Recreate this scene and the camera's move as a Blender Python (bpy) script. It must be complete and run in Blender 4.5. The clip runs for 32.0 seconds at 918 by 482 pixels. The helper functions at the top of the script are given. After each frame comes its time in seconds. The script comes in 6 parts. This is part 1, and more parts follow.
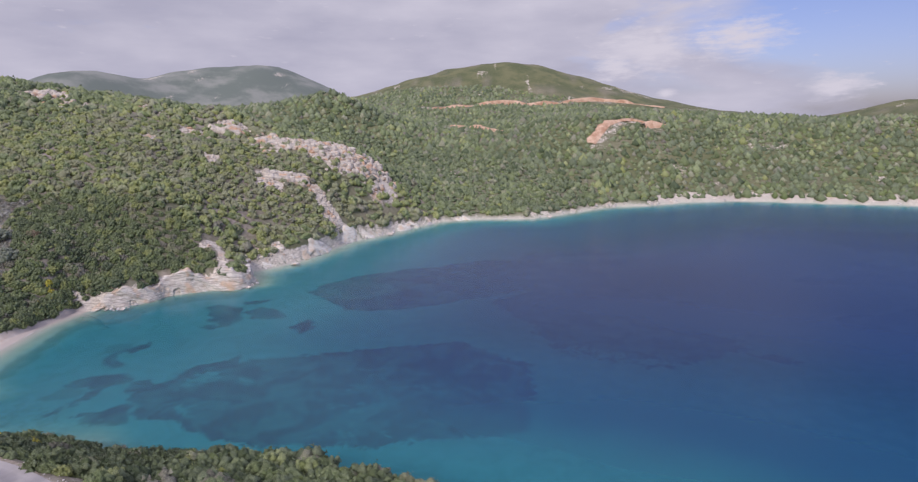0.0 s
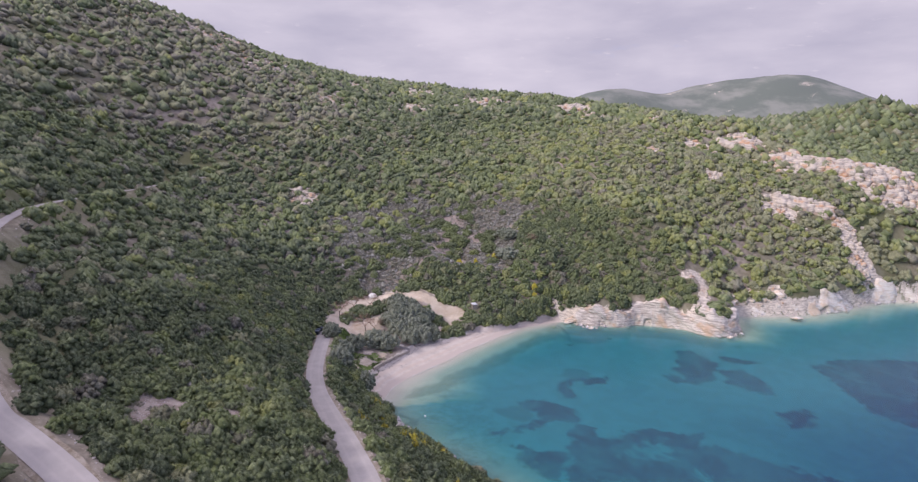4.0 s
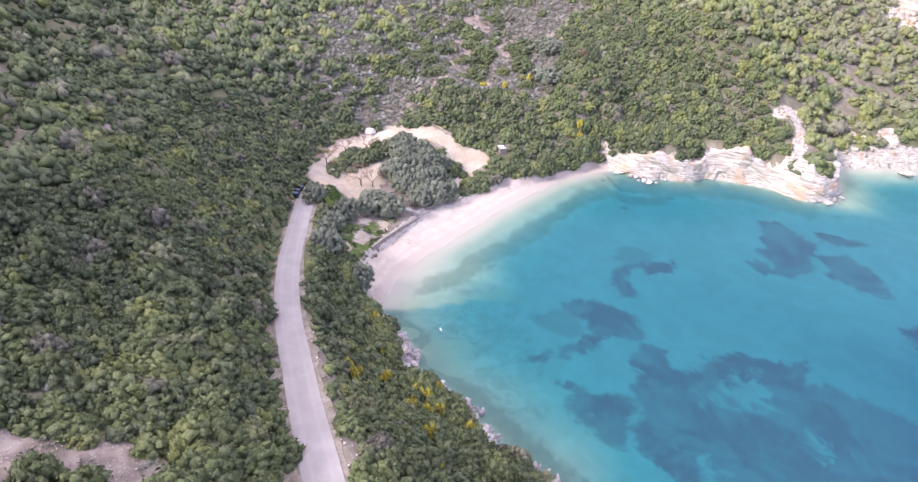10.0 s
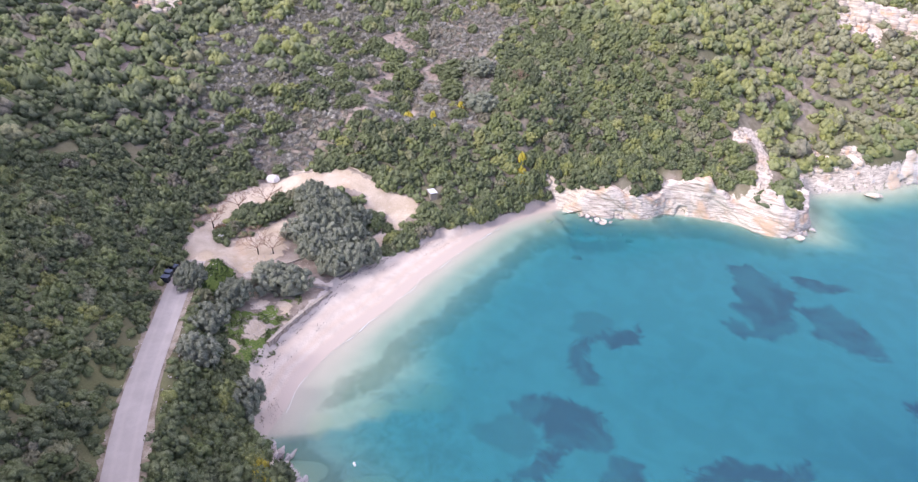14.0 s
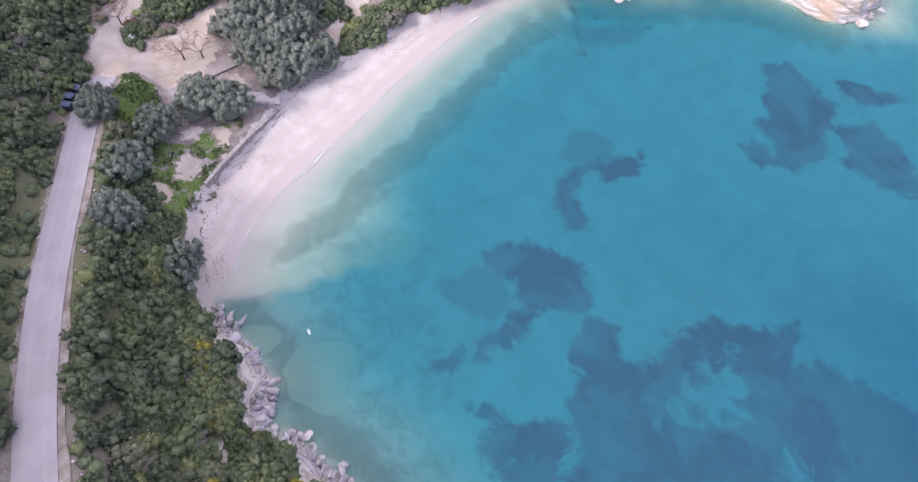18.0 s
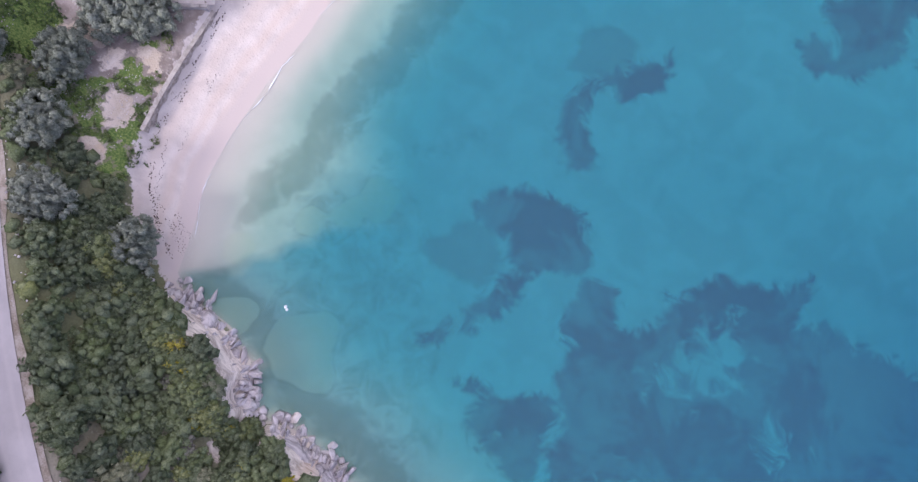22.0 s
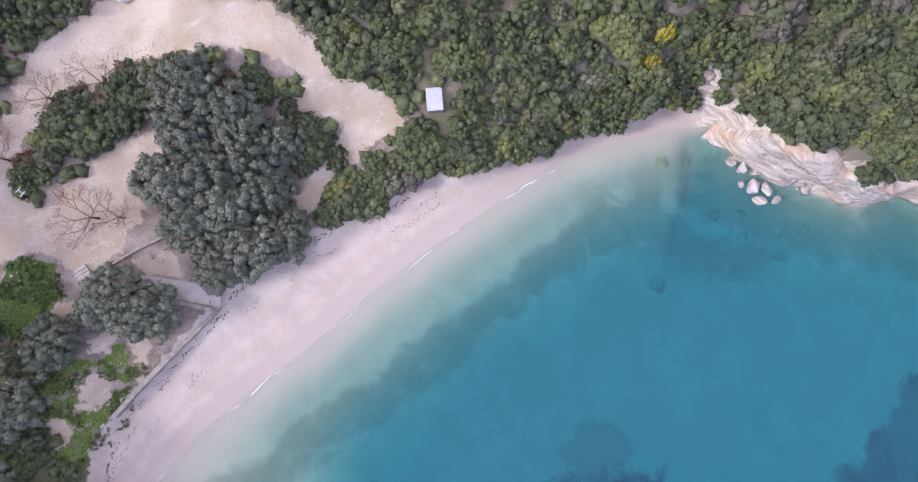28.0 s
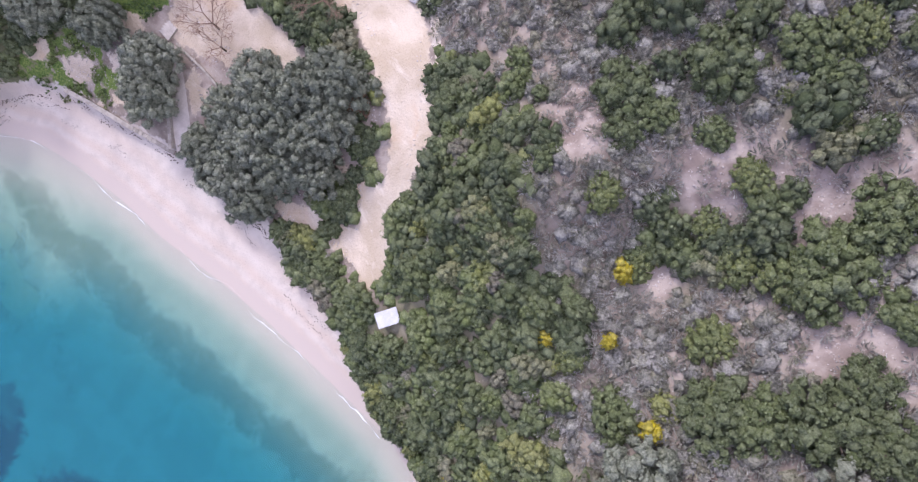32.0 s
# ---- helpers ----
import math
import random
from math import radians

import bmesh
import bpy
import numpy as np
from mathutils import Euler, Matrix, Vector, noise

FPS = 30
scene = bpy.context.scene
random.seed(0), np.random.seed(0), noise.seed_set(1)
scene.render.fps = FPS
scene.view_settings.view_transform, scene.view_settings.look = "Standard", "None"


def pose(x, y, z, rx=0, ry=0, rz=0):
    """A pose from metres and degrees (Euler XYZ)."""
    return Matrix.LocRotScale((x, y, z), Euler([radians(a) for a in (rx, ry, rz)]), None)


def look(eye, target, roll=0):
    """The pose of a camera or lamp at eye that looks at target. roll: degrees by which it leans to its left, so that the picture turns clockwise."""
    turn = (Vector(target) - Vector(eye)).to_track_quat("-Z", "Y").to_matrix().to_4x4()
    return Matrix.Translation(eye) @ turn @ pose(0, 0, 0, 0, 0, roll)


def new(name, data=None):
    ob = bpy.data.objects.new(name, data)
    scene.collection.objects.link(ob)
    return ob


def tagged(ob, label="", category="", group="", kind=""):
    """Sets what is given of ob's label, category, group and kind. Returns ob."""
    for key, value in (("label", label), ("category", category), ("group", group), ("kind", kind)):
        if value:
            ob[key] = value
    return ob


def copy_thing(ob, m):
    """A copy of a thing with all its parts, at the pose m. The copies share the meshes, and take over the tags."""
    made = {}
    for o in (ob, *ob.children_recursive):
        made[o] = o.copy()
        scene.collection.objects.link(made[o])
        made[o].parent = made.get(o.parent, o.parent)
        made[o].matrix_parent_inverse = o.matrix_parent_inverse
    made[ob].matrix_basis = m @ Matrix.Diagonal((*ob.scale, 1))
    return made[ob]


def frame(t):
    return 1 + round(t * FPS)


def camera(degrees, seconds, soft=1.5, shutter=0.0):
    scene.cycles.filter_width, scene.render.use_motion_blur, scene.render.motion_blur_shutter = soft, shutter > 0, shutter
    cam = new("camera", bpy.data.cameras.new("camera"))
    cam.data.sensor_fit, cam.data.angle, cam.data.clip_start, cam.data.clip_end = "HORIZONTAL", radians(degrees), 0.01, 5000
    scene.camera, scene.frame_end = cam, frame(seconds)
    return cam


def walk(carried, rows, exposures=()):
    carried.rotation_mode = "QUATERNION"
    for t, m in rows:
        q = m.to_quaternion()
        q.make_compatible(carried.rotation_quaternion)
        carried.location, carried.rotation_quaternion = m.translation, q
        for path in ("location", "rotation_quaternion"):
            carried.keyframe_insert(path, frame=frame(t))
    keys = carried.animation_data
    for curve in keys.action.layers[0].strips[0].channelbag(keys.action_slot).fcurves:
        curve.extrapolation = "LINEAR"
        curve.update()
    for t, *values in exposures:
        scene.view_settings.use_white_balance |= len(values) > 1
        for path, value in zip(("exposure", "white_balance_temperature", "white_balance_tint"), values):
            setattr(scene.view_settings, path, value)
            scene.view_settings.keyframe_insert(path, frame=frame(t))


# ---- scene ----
cam = camera(77.51, 32.0, soft=1.25)
PATH = [
    (0, 0.00, 0.00, 62.10, 78.45, 0.66, -0.00),
    (0.5, -0.32, 4.87, 61.95, 78.70, 0.63, 8.65),
    (1, -0.92, 9.86, 61.80, 78.98, 0.46, 15.66),
    (1.5, -2.07, 14.83, 61.67, 79.16, 0.35, 22.07),
    (2, -3.74, 19.78, 61.55, 79.38, 0.12, 29.58),
    (2.5, -5.87, 24.42, 61.58, 79.54, 0.08, 37.45),
    (3, -8.53, 28.23, 61.72, 79.68, -0.11, 43.94),
    (3.5, -11.55, 31.32, 61.90, 79.78, -0.30, 46.09),
    (5.5, -24.67, 42.12, 62.38, 80.02, -0.86, 49.60),
    (6, -27.85, 44.46, 62.46, 80.06, -0.97, 50.06),
    (6.5, -30.85, 46.65, 62.57, 76.75, -1.07, 50.50),
    (7, -33.87, 48.82, 62.90, 70.29, -1.23, 50.90),
    (7.5, -36.97, 51.00, 63.24, 63.83, -1.47, 51.17),
    (8, -40.12, 53.26, 63.50, 58.44, -1.69, 51.45),
    (8.5, -43.01, 55.26, 63.53, 58.42, -1.80, 51.59),
    (9, -45.90, 57.35, 63.51, 58.45, -1.95, 51.65),
    (9.5, -48.70, 59.52, 63.44, 58.49, -2.00, 50.38),
    (10, -51.41, 61.76, 63.49, 58.55, -1.99, 48.31),
    (10.5, -54.05, 64.20, 63.42, 58.61, -1.98, 46.20),
    (11, -56.54, 66.70, 63.29, 58.71, -1.88, 43.53),
    (11.5, -58.82, 69.24, 63.16, 58.75, -1.91, 42.87),
    (12, -60.92, 72.02, 63.07, 58.77, -1.94, 42.56),
    (12.5, -62.78, 74.87, 63.01, 58.81, -1.91, 42.40),
    (13, -64.40, 77.59, 63.05, 58.82, -1.92, 42.39),
    (13.5, -65.79, 80.31, 63.12, 58.80, -1.93, 42.45),
    (15.5, -70.56, 90.98, 64.21, 58.06, -2.12, 43.07),
    (16, -71.85, 93.31, 64.42, 53.12, -2.18, 43.21),
    (16.5, -73.35, 95.63, 64.65, 47.60, -2.10, 43.23),
    (17, -74.88, 97.96, 64.77, 42.14, -2.03, 43.29),
    (17.5, -76.36, 100.25, 64.90, 36.64, -1.89, 43.34),
    (18, -77.70, 102.46, 65.09, 31.62, -1.66, 43.29),
    (18.5, -79.24, 104.67, 65.17, 26.39, -1.47, 43.10),
    (19, -80.93, 106.99, 65.29, 21.42, -1.32, 43.02),
    (19.5, -82.95, 109.70, 65.42, 15.68, -1.12, 42.97),
    (20, -85.35, 112.70, 65.64, 9.55, -0.86, 42.92),
    (20.5, -87.93, 115.79, 65.70, 7.35, -0.70, 42.72),
    (21, -89.95, 118.29, 65.70, 7.08, -0.70, 42.80),
    (21.5, -92.04, 120.93, 65.78, 6.94, -0.76, 43.00),
    (22, -94.09, 123.79, 65.86, 6.74, -0.68, 43.18),
    (22.5, -96.06, 126.73, 65.84, 6.48, -0.65, 47.94),
    (23, -98.27, 129.60, 65.91, 6.23, -0.68, 50.08),
    (23.5, -100.60, 132.41, 65.98, 5.93, -0.68, 50.83),
    (24, -102.89, 135.25, 66.05, 5.66, -0.54, 51.42),
    (24.5, -105.24, 138.08, 66.18, 5.49, -0.32, 52.03),
    (25, -107.82, 140.70, 66.33, 5.33, -0.19, 53.65),
    (25.5, -110.75, 143.26, 66.51, 5.18, -0.09, 56.17),
    (27.5, -125.33, 154.15, 67.25, 2.79, 0.19, 59.90),
    (28, -128.65, 156.60, 67.30, 2.63, 0.31, 60.34),
    (28.5, -131.91, 159.05, 67.31, 2.50, 0.54, 62.42),
    (29, -135.20, 161.46, 67.21, 2.38, 0.79, 65.37),
    (29.5, -138.36, 163.77, 67.22, 2.27, 1.20, 68.70),
    (30, -141.77, 165.91, 67.22, 2.27, 1.80, 76.66),
    (30.5, -145.45, 167.51, 67.23, 2.30, 2.36, 87.19),
    (31, -149.46, 168.50, 67.22, 2.29, 3.01, 100.08),
    (31.5, -154.03, 168.64, 67.21, 2.29, 4.08, 118.50),
    (32, -159.06, 167.99, 67.11, 2.38, 5.79, 136.85),
]
EXPOSURES = [(t, stops - 0.4, 6180 if t < 2 else 6360 if t < 14 else 6030, 18 if t < 2 else 21.5 if t < 14 else 22.5) for t, stops in ((0.0, -0.02), (1.0, 0.06), (3.5, 0.2), (6.0, 0.36), (7.0, 0.98), (8.0, 1.1), (13.0, 0.92), (19.0, 0.75), (23.0, 0.7), (25.5, 0.55), (28.0, 0.45), (30.0, 0.58), (32.0, 0.66))]
walk(cam, [(t, pose(*p)) for t, *p in PATH], EXPOSURES)


# ---- world, sun ----
SUN_DIR = Vector((-0.22, -0.80, 0.56)).normalized()   # towards the sun
world = bpy.data.worlds.new("sky")
scene.world = world
world.use_nodes = True
wn, wl = world.node_tree.nodes, world.node_tree.links
wn.clear()
w_out, w_bg = wn.new("ShaderNodeOutputWorld"), wn.new("ShaderNodeBackground")
w_sky = wn.new("ShaderNodeTexSky")
w_sky.sky_type, w_sky.sun_disc = "NISHITA", False
w_sky.sun_elevation = math.asin(SUN_DIR.z)
w_sky.sun_rotation = math.atan2(SUN_DIR.x, SUN_DIR.y)
w_sky.air_density, w_sky.dust_density = 1.0, 1.5
w_co = wn.new("ShaderNodeTexCoord")
w_map = wn.new("ShaderNodeMapping")
w_map.inputs["Scale"].default_value = (1.0, 1.0, 3.6)
w_n1 = wn.new("ShaderNodeTexNoise")
w_n1.inputs["Scale"].default_value, w_n1.inputs["Detail"].default_value, w_n1.inputs["Roughness"].default_value = 2.6, 9.0, 0.55
w_n1.inputs["Distortion"].default_value = 0.25
w_ramp = wn.new("ShaderNodeValToRGB")
w_ramp.color_ramp.elements[0].position, w_ramp.color_ramp.elements[1].position = 0.36, 0.54
w_n2 = wn.new("ShaderNodeTexNoise")
w_n2.inputs["Scale"].default_value, w_n2.inputs["Detail"].default_value = 5.0, 8.0
w_cloud = wn.new("ShaderNodeValToRGB")
w_cloud.color_ramp.elements[0].position, w_cloud.color_ramp.elements[1].position = 0.3, 0.72
w_cloud.color_ramp.elements[0].color = (4.7, 4.65, 5.5, 1)
w_cloud.color_ramp.elements[1].color = (6.6, 6.4, 7.0, 1)
w_mix = wn.new("ShaderNodeMix")
w_mix.data_type = "RGBA"
wl.new(w_co.outputs["Generated"], w_map.inputs["Vector"])
wl.new(w_map.outputs["Vector"], w_n1.inputs["Vector"])
wl.new(w_map.outputs["Vector"], w_n2.inputs["Vector"])
# thinner cloud towards the east
w_east = wn.new("ShaderNodeSeparateXYZ")
wl.new(w_co.outputs["Generated"], w_east.inputs["Vector"])
w_thin = wn.new("ShaderNodeMapRange")
w_thin.inputs["From Min"].default_value, w_thin.inputs["From Max"].default_value = 0.1, 0.6
w_thin.inputs["To Min"].default_value, w_thin.inputs["To Max"].default_value = 0.16, -0.15
wl.new(w_east.outputs["X"], w_thin.inputs["Value"])
w_sum = wn.new("ShaderNodeMath")
wl.new(w_n1.outputs["Fac"], w_sum.inputs[0])
wl.new(w_thin.outputs["Result"], w_sum.inputs[1])
wl.new(w_sum.outputs["Value"], w_ramp.inputs["Fac"])
wl.new(w_n2.outputs["Fac"], w_cloud.inputs["Fac"])
wl.new(w_ramp.outputs["Color"], w_mix.inputs["Factor"])
# a slightly deeper blue in the gaps
w_blue = wn.new("ShaderNodeVectorMath")
w_blue.operation = "MULTIPLY"
w_blue.inputs[1].default_value = (1.0, 0.93, 1.22)
wl.new(w_sky.outputs["Color"], w_blue.inputs[0])
wl.new(w_blue.outputs["Vector"], w_mix.inputs["A"])
wl.new(w_cloud.outputs["Color"], w_mix.inputs["B"])
# an overcast sky is brighter overhead than at the horizon
w_high = wn.new("ShaderNodeMapRange")
w_high.interpolation_type = "SMOOTHSTEP"
w_high.inputs["From Min"].default_value, w_high.inputs["From Max"].default_value = 0.25, 0.95
w_high.inputs["To Min"].default_value, w_high.inputs["To Max"].default_value = 1.0, 1.9
wl.new(w_east.outputs["Z"], w_high.inputs["Value"])
w_lift = wn.new("ShaderNodeVectorMath")
w_lift.operation = "SCALE"
# heaped white clouds over the eastern hills: direction and spread
w_prev = w_mix.outputs["Result"]
for heap_dir, spread in (((0.539, 0.841, 0.047), 0.062), ((0.30, 0.948, 0.112), 0.12), ((0.42, 0.9, 0.122), 0.1), ((0.253, 0.964, 0.085), 0.06), ((0.33, 0.94, 0.045), 0.025)):
    w_off = wn.new("ShaderNodeVectorMath")
    w_off.operation = "SUBTRACT"
    w_off.inputs[1].default_value = Vector(heap_dir).normalized()
    wl.new(w_co.outputs["Generated"], w_off.inputs[0])
    w_flat = wn.new("ShaderNodeVectorMath")
    w_flat.operation = "MULTIPLY"
    w_flat.inputs[1].default_value = (1.0, 1.0, 2.0)
    wl.new(w_off.outputs["Vector"], w_flat.inputs[0])
    w_len = wn.new("ShaderNodeVectorMath")
    w_len.operation = "LENGTH"
    wl.new(w_flat.outputs["Vector"], w_len.inputs[0])
    w_near = wn.new("ShaderNodeMapRange")
    w_near.inputs["From Min"].default_value, w_near.inputs["From Max"].default_value = spread, 0.0
    w_near.inputs["To Min"].default_value, w_near.inputs["To Max"].default_value = -0.25, 0.45
    w_near.clamp = True
    wl.new(w_len.outputs["Value"], w_near.inputs["Value"])
    w_puff = wn.new("ShaderNodeTexNoise")
    w_puff.inputs["Scale"].default_value, w_puff.inputs["Detail"].default_value, w_puff.inputs["Roughness"].default_value = 30.0, 6.0, 0.6
    wl.new(w_map.outputs["Vector"], w_puff.inputs["Vector"])
    w_both = wn.new("ShaderNodeMath")
    wl.new(w_near.outputs["Result"], w_both.inputs[0])
    wl.new(w_puff.outputs["Fac"], w_both.inputs[1])
    w_shape = wn.new("ShaderNodeMapRange")
    w_shape.interpolation_type = "SMOOTHSTEP"
    w_shape.inputs["From Min"].default_value, w_shape.inputs["From Max"].default_value = 0.36, 0.95
    wl.new(w_both.outputs["Value"], w_shape.inputs["Value"])
    w_puffed = wn.new("ShaderNodeMix")
    w_puffed.data_type = "RGBA"
    wl.new(w_shape.outputs["Result"], w_puffed.inputs["Factor"])
    wl.new(w_prev, w_puffed.inputs["A"])
    w_puffed.inputs["B"].default_value = (7.2, 6.9, 7.3, 1)
    w_prev = w_puffed.outputs["Result"]
wl.new(w_prev, w_lift.inputs[0])
wl.new(w_high.outputs["Result"], w_lift.inputs["Scale"])
wl.new(w_lift.outputs["Vector"], w_bg.inputs["Color"])
w_bg.inputs["Strength"].default_value = 0.12
wl.new(w_bg.outputs["Background"], w_out.inputs["Surface"])

sun = new("sun", bpy.data.lights.new("sun", "SUN"))
sun.data.energy, sun.data.angle, sun.data.color = 2.5, radians(13), (1.0, 0.95, 0.88)
sun.matrix_world = look((0, 0, 300), Vector((0, 0, 300)) - SUN_DIR)


# ---- materials ----
def srgb(r, g, b):
    return tuple(((v / 255) / 12.92 if v <= 10 else ((v / 255 + 0.055) / 1.055) ** 2.4) for v in (r, g, b)) + (1.0,)


class Mat:
    """A node material with short calls for the nodes used here."""

    def __init__(self, name, rough=0.8):
        self.m = bpy.data.materials.new(name)
        self.m.use_nodes = True
        self.t = self.m.node_tree
        self.bsdf = self.t.nodes["Principled BSDF"]
        self.out = self.t.nodes["Material Output"]
        self.bsdf.inputs["Roughness"].default_value = rough
        self.bsdf.inputs["Specular IOR Level"].default_value = 0.25
        self.co = self.t.nodes.new("ShaderNodeNewGeometry").outputs["Position"]

    def put(self, socket, value):
        if isinstance(value, bpy.types.NodeSocket):
            self.t.links.new(value, socket)
        elif isinstance(value, (int, float)) and socket.type == "RGBA":
            socket.default_value = (value, value, value, 1)
        else:
            socket.default_value = value

    def node(self, kind, out, **ins):
        n = self.t.nodes.new(kind)
        for k, v in ins.items():
            self.put(n.inputs[k.replace("_", " ")], v)
        return n.outputs[out]

    def noise(self, scale, detail=4.0, rough=0.55, warp=0.0, vec=None):
        return self.node("ShaderNodeTexNoise", "Fac", Scale=scale, Detail=detail, Roughness=rough, Distortion=warp, Vector=vec or self.co)

    def cells(self, scale, vec=None, out="Distance"):
        return self.node("ShaderNodeTexVoronoi", out, Scale=scale, Vector=vec or self.co)

    def stretch(self, sx, sy, sz, turn=0.0, tip=0.0):
        n = self.t.nodes.new("ShaderNodeMapping")
        n.inputs["Scale"].default_value = (sx, sy, sz)
        n.inputs["Rotation"].default_value = (radians(tip), 0, radians(turn))
        self.t.links.new(self.co, n.inputs["Vector"])
        return n.outputs["Vector"]

    def attr(self, name, out="Fac"):
        n = self.t.nodes.new("ShaderNodeAttribute")
        n.attribute_name = name
        return n.outputs[out]

    def ramp(self, fac, *stops):
        n = self.t.nodes.new("ShaderNodeValToRGB")
        e = n.color_ramp.elements
        while len(e) < len(stops):
            e.new(0.5)
        for el, (p, c) in zip(e, stops):
            el.position, el.color = p, (c, c, c, 1) if isinstance(c, (int, float)) else c
        n.color_ramp.interpolation = "EASE"
        self.put(n.inputs["Fac"], fac)
        return n.outputs["Color"]

    def mix(self, fac, a, b, how="MIX"):
        n = self.t.nodes.new("ShaderNodeMix")
        n.data_type, n.blend_type = "RGBA", how
        for k, v in (("Factor", fac), ("A", a), ("B", b)):
            socket = n.inputs[k]
            self.put(socket, v)
        return n.outputs["Result"]

    def math(self, how, a, b=0.0, clamp=False):
        n = self.t.nodes.new("ShaderNodeMath")
        n.operation, n.use_clamp = how, clamp
        self.put(n.inputs[0], a)
        self.put(n.inputs[1], b)
        return n.outputs["Value"]

    def bump(self, height, strength=0.4, dist=0.1):
        self.put(self.bsdf.inputs["Normal"], self.node("ShaderNodeBump", "Normal", Height=height, Strength=strength, Distance=dist))

    def color(self, c):
        self.put(self.bsdf.inputs["Base Color"], c)
        return self


def mat_plain(name, a, b, scale=3.0, rough=0.8, bump=0.3, dist=0.03):
    """Two tones mottled at two sizes, with fine relief."""
    m = Mat(name, rough)
    big, fine = m.noise(scale, 5), m.noise(scale * 9, 3)
    m.color(m.mix(m.ramp(m.math("ADD", m.math("MULTIPLY", big, 0.65), m.math("MULTIPLY", fine, 0.35)), (0.35, 0.0), (0.65, 1.0)), a, b))
    m.bump(fine, bump, dist)
    return m.m


def mat_ground():
    """Soil, stones, sand, gravel, grass, bare rock, sea floor and painted distant haze, by the weights laid on the
    sheet.
    """
    m = Mat("ground", 0.92)
    n_big, n_mid, n_fine = m.noise(0.06, 5), m.noise(0.5, 5), m.noise(5.0, 4)
    stones = m.ramp(m.cells(2.2), (0.12, 1.0), (0.42, 0.0))
    soil = m.mix(m.ramp(n_mid, (0.35, 0.0), (0.65, 1.0)), srgb(138, 124, 116), srgb(176, 163, 154))
    soil = m.mix(m.math("MULTIPLY", m.ramp(n_fine, (0.5, 0.0), (0.62, 1.0)), stones), soil, srgb(196, 186, 178))
    low = m.mix(m.ramp(n_fine, (0.3, 0.0), (0.7, 1.0)), srgb(80, 88, 60), srgb(110, 114, 82))
    low = m.mix(m.ramp(m.noise(0.03, 7, 0.65), (0.4, 0.0), (0.62, 0.7)), low, srgb(128, 126, 92))
    soil = m.mix(m.attr("scrub"), soil, low)
    # aerial haze put into the base colour of the distant mountains as pale grey
    far_haze = m.mix(m.ramp(m.noise(0.006, 7, 0.65), (0.4, 0.0), (0.62, 1.0)), srgb(112, 120, 112), srgb(144, 146, 138))
    soil = m.mix(m.attr("far_haze"), soil, far_haze)
    grass = m.mix(m.ramp(n_fine, (0.3, 0.0), (0.7, 1.0)), srgb(70, 98, 44), srgb(124, 138, 76))
    edge = m.math("MULTIPLY", m.math("SUBTRACT", m.noise(0.9, 6, 0.65), 0.5), 1.5)
    def weight(name):
        return m.ramp(m.math("ADD", m.attr(name), edge), (0.42, 0.0), (0.58, 1.0))
    c = m.mix(weight("grass"), soil, grass)
    gravel = m.mix(m.ramp(m.noise(0.28, 5), (0.35, 0.0), (0.66, 1.0)), srgb(193, 177, 156), srgb(214, 200, 183))
    gravel = m.mix(m.ramp(m.noise(14.0, 2), (0.56, 0.0), (0.68, 0.7)), gravel, srgb(150, 134, 116))
    gravel = m.mix(m.ramp(m.noise(0.9, 7, 0.7, 0.4, m.stretch(1.0, 0.35, 1.0, 35)), (0.52, 0.0), (0.7, 0.5)), gravel, srgb(228, 219, 208))
    gravel = m.mix(m.ramp(m.noise(0.16, 5, 0.6, 0.6), (0.56, 0.0), (0.7, 0.55)), gravel, srgb(198, 170, 140))
    c = m.mix(weight("gravel"), c, gravel)
    band = m.attr("beach")
    sand = m.mix(m.ramp(m.noise(0.35, 6, 0.6, 0.4), (0.35, 0.0), (0.65, 1.0)), srgb(195, 185, 176), srgb(214, 204, 194))
    sand = m.mix(m.ramp(m.noise(9.0, 3), (0.58, 0.0), (0.75, 0.7)), sand, srgb(178, 168, 164))
    bands = m.ramp(m.math("ADD", m.attr("strand"), m.math("MULTIPLY", m.math("SUBTRACT", m.noise(0.25, 5), 0.5), 0.16)), (0.05, 0.1), (0.18, 0.75), (0.27, 0.15), (0.36, 0.7), (0.47, 0.1), (0.62, 0.5), (0.75, 0.0))
    sand = m.mix(m.math("MULTIPLY", bands, 0.85), sand, srgb(203, 184, 168))
    wet = m.ramp(m.math("ADD", m.attr("wet"), m.math("MULTIPLY", edge, 0.35)), (0.3, 0.0), (0.75, 1.0))
    sand = m.mix(wet, sand, srgb(197, 184, 174))
    c = m.mix(weight("beach"), c, sand)
    strata = m.noise(0.5, 8, 0.7, 0.6, m.stretch(1.0, 1.0, 4.0, 20, 25))
    rock = m.mix(m.ramp(strata, (0.35, 0.0), (0.62, 1.0)), srgb(170, 157, 144), srgb(230, 219, 205))
    rock = m.mix(m.ramp(m.noise(0.09, 6), (0.54, 0.0), (0.7, 0.6)), rock, srgb(196, 156, 122))
    broken = m.math("ADD", m.attr("rock"), m.math("ADD", edge, m.math("MULTIPLY", m.math("SUBTRACT", m.noise(0.14, 6, 0.6), 0.5), 1.3)))
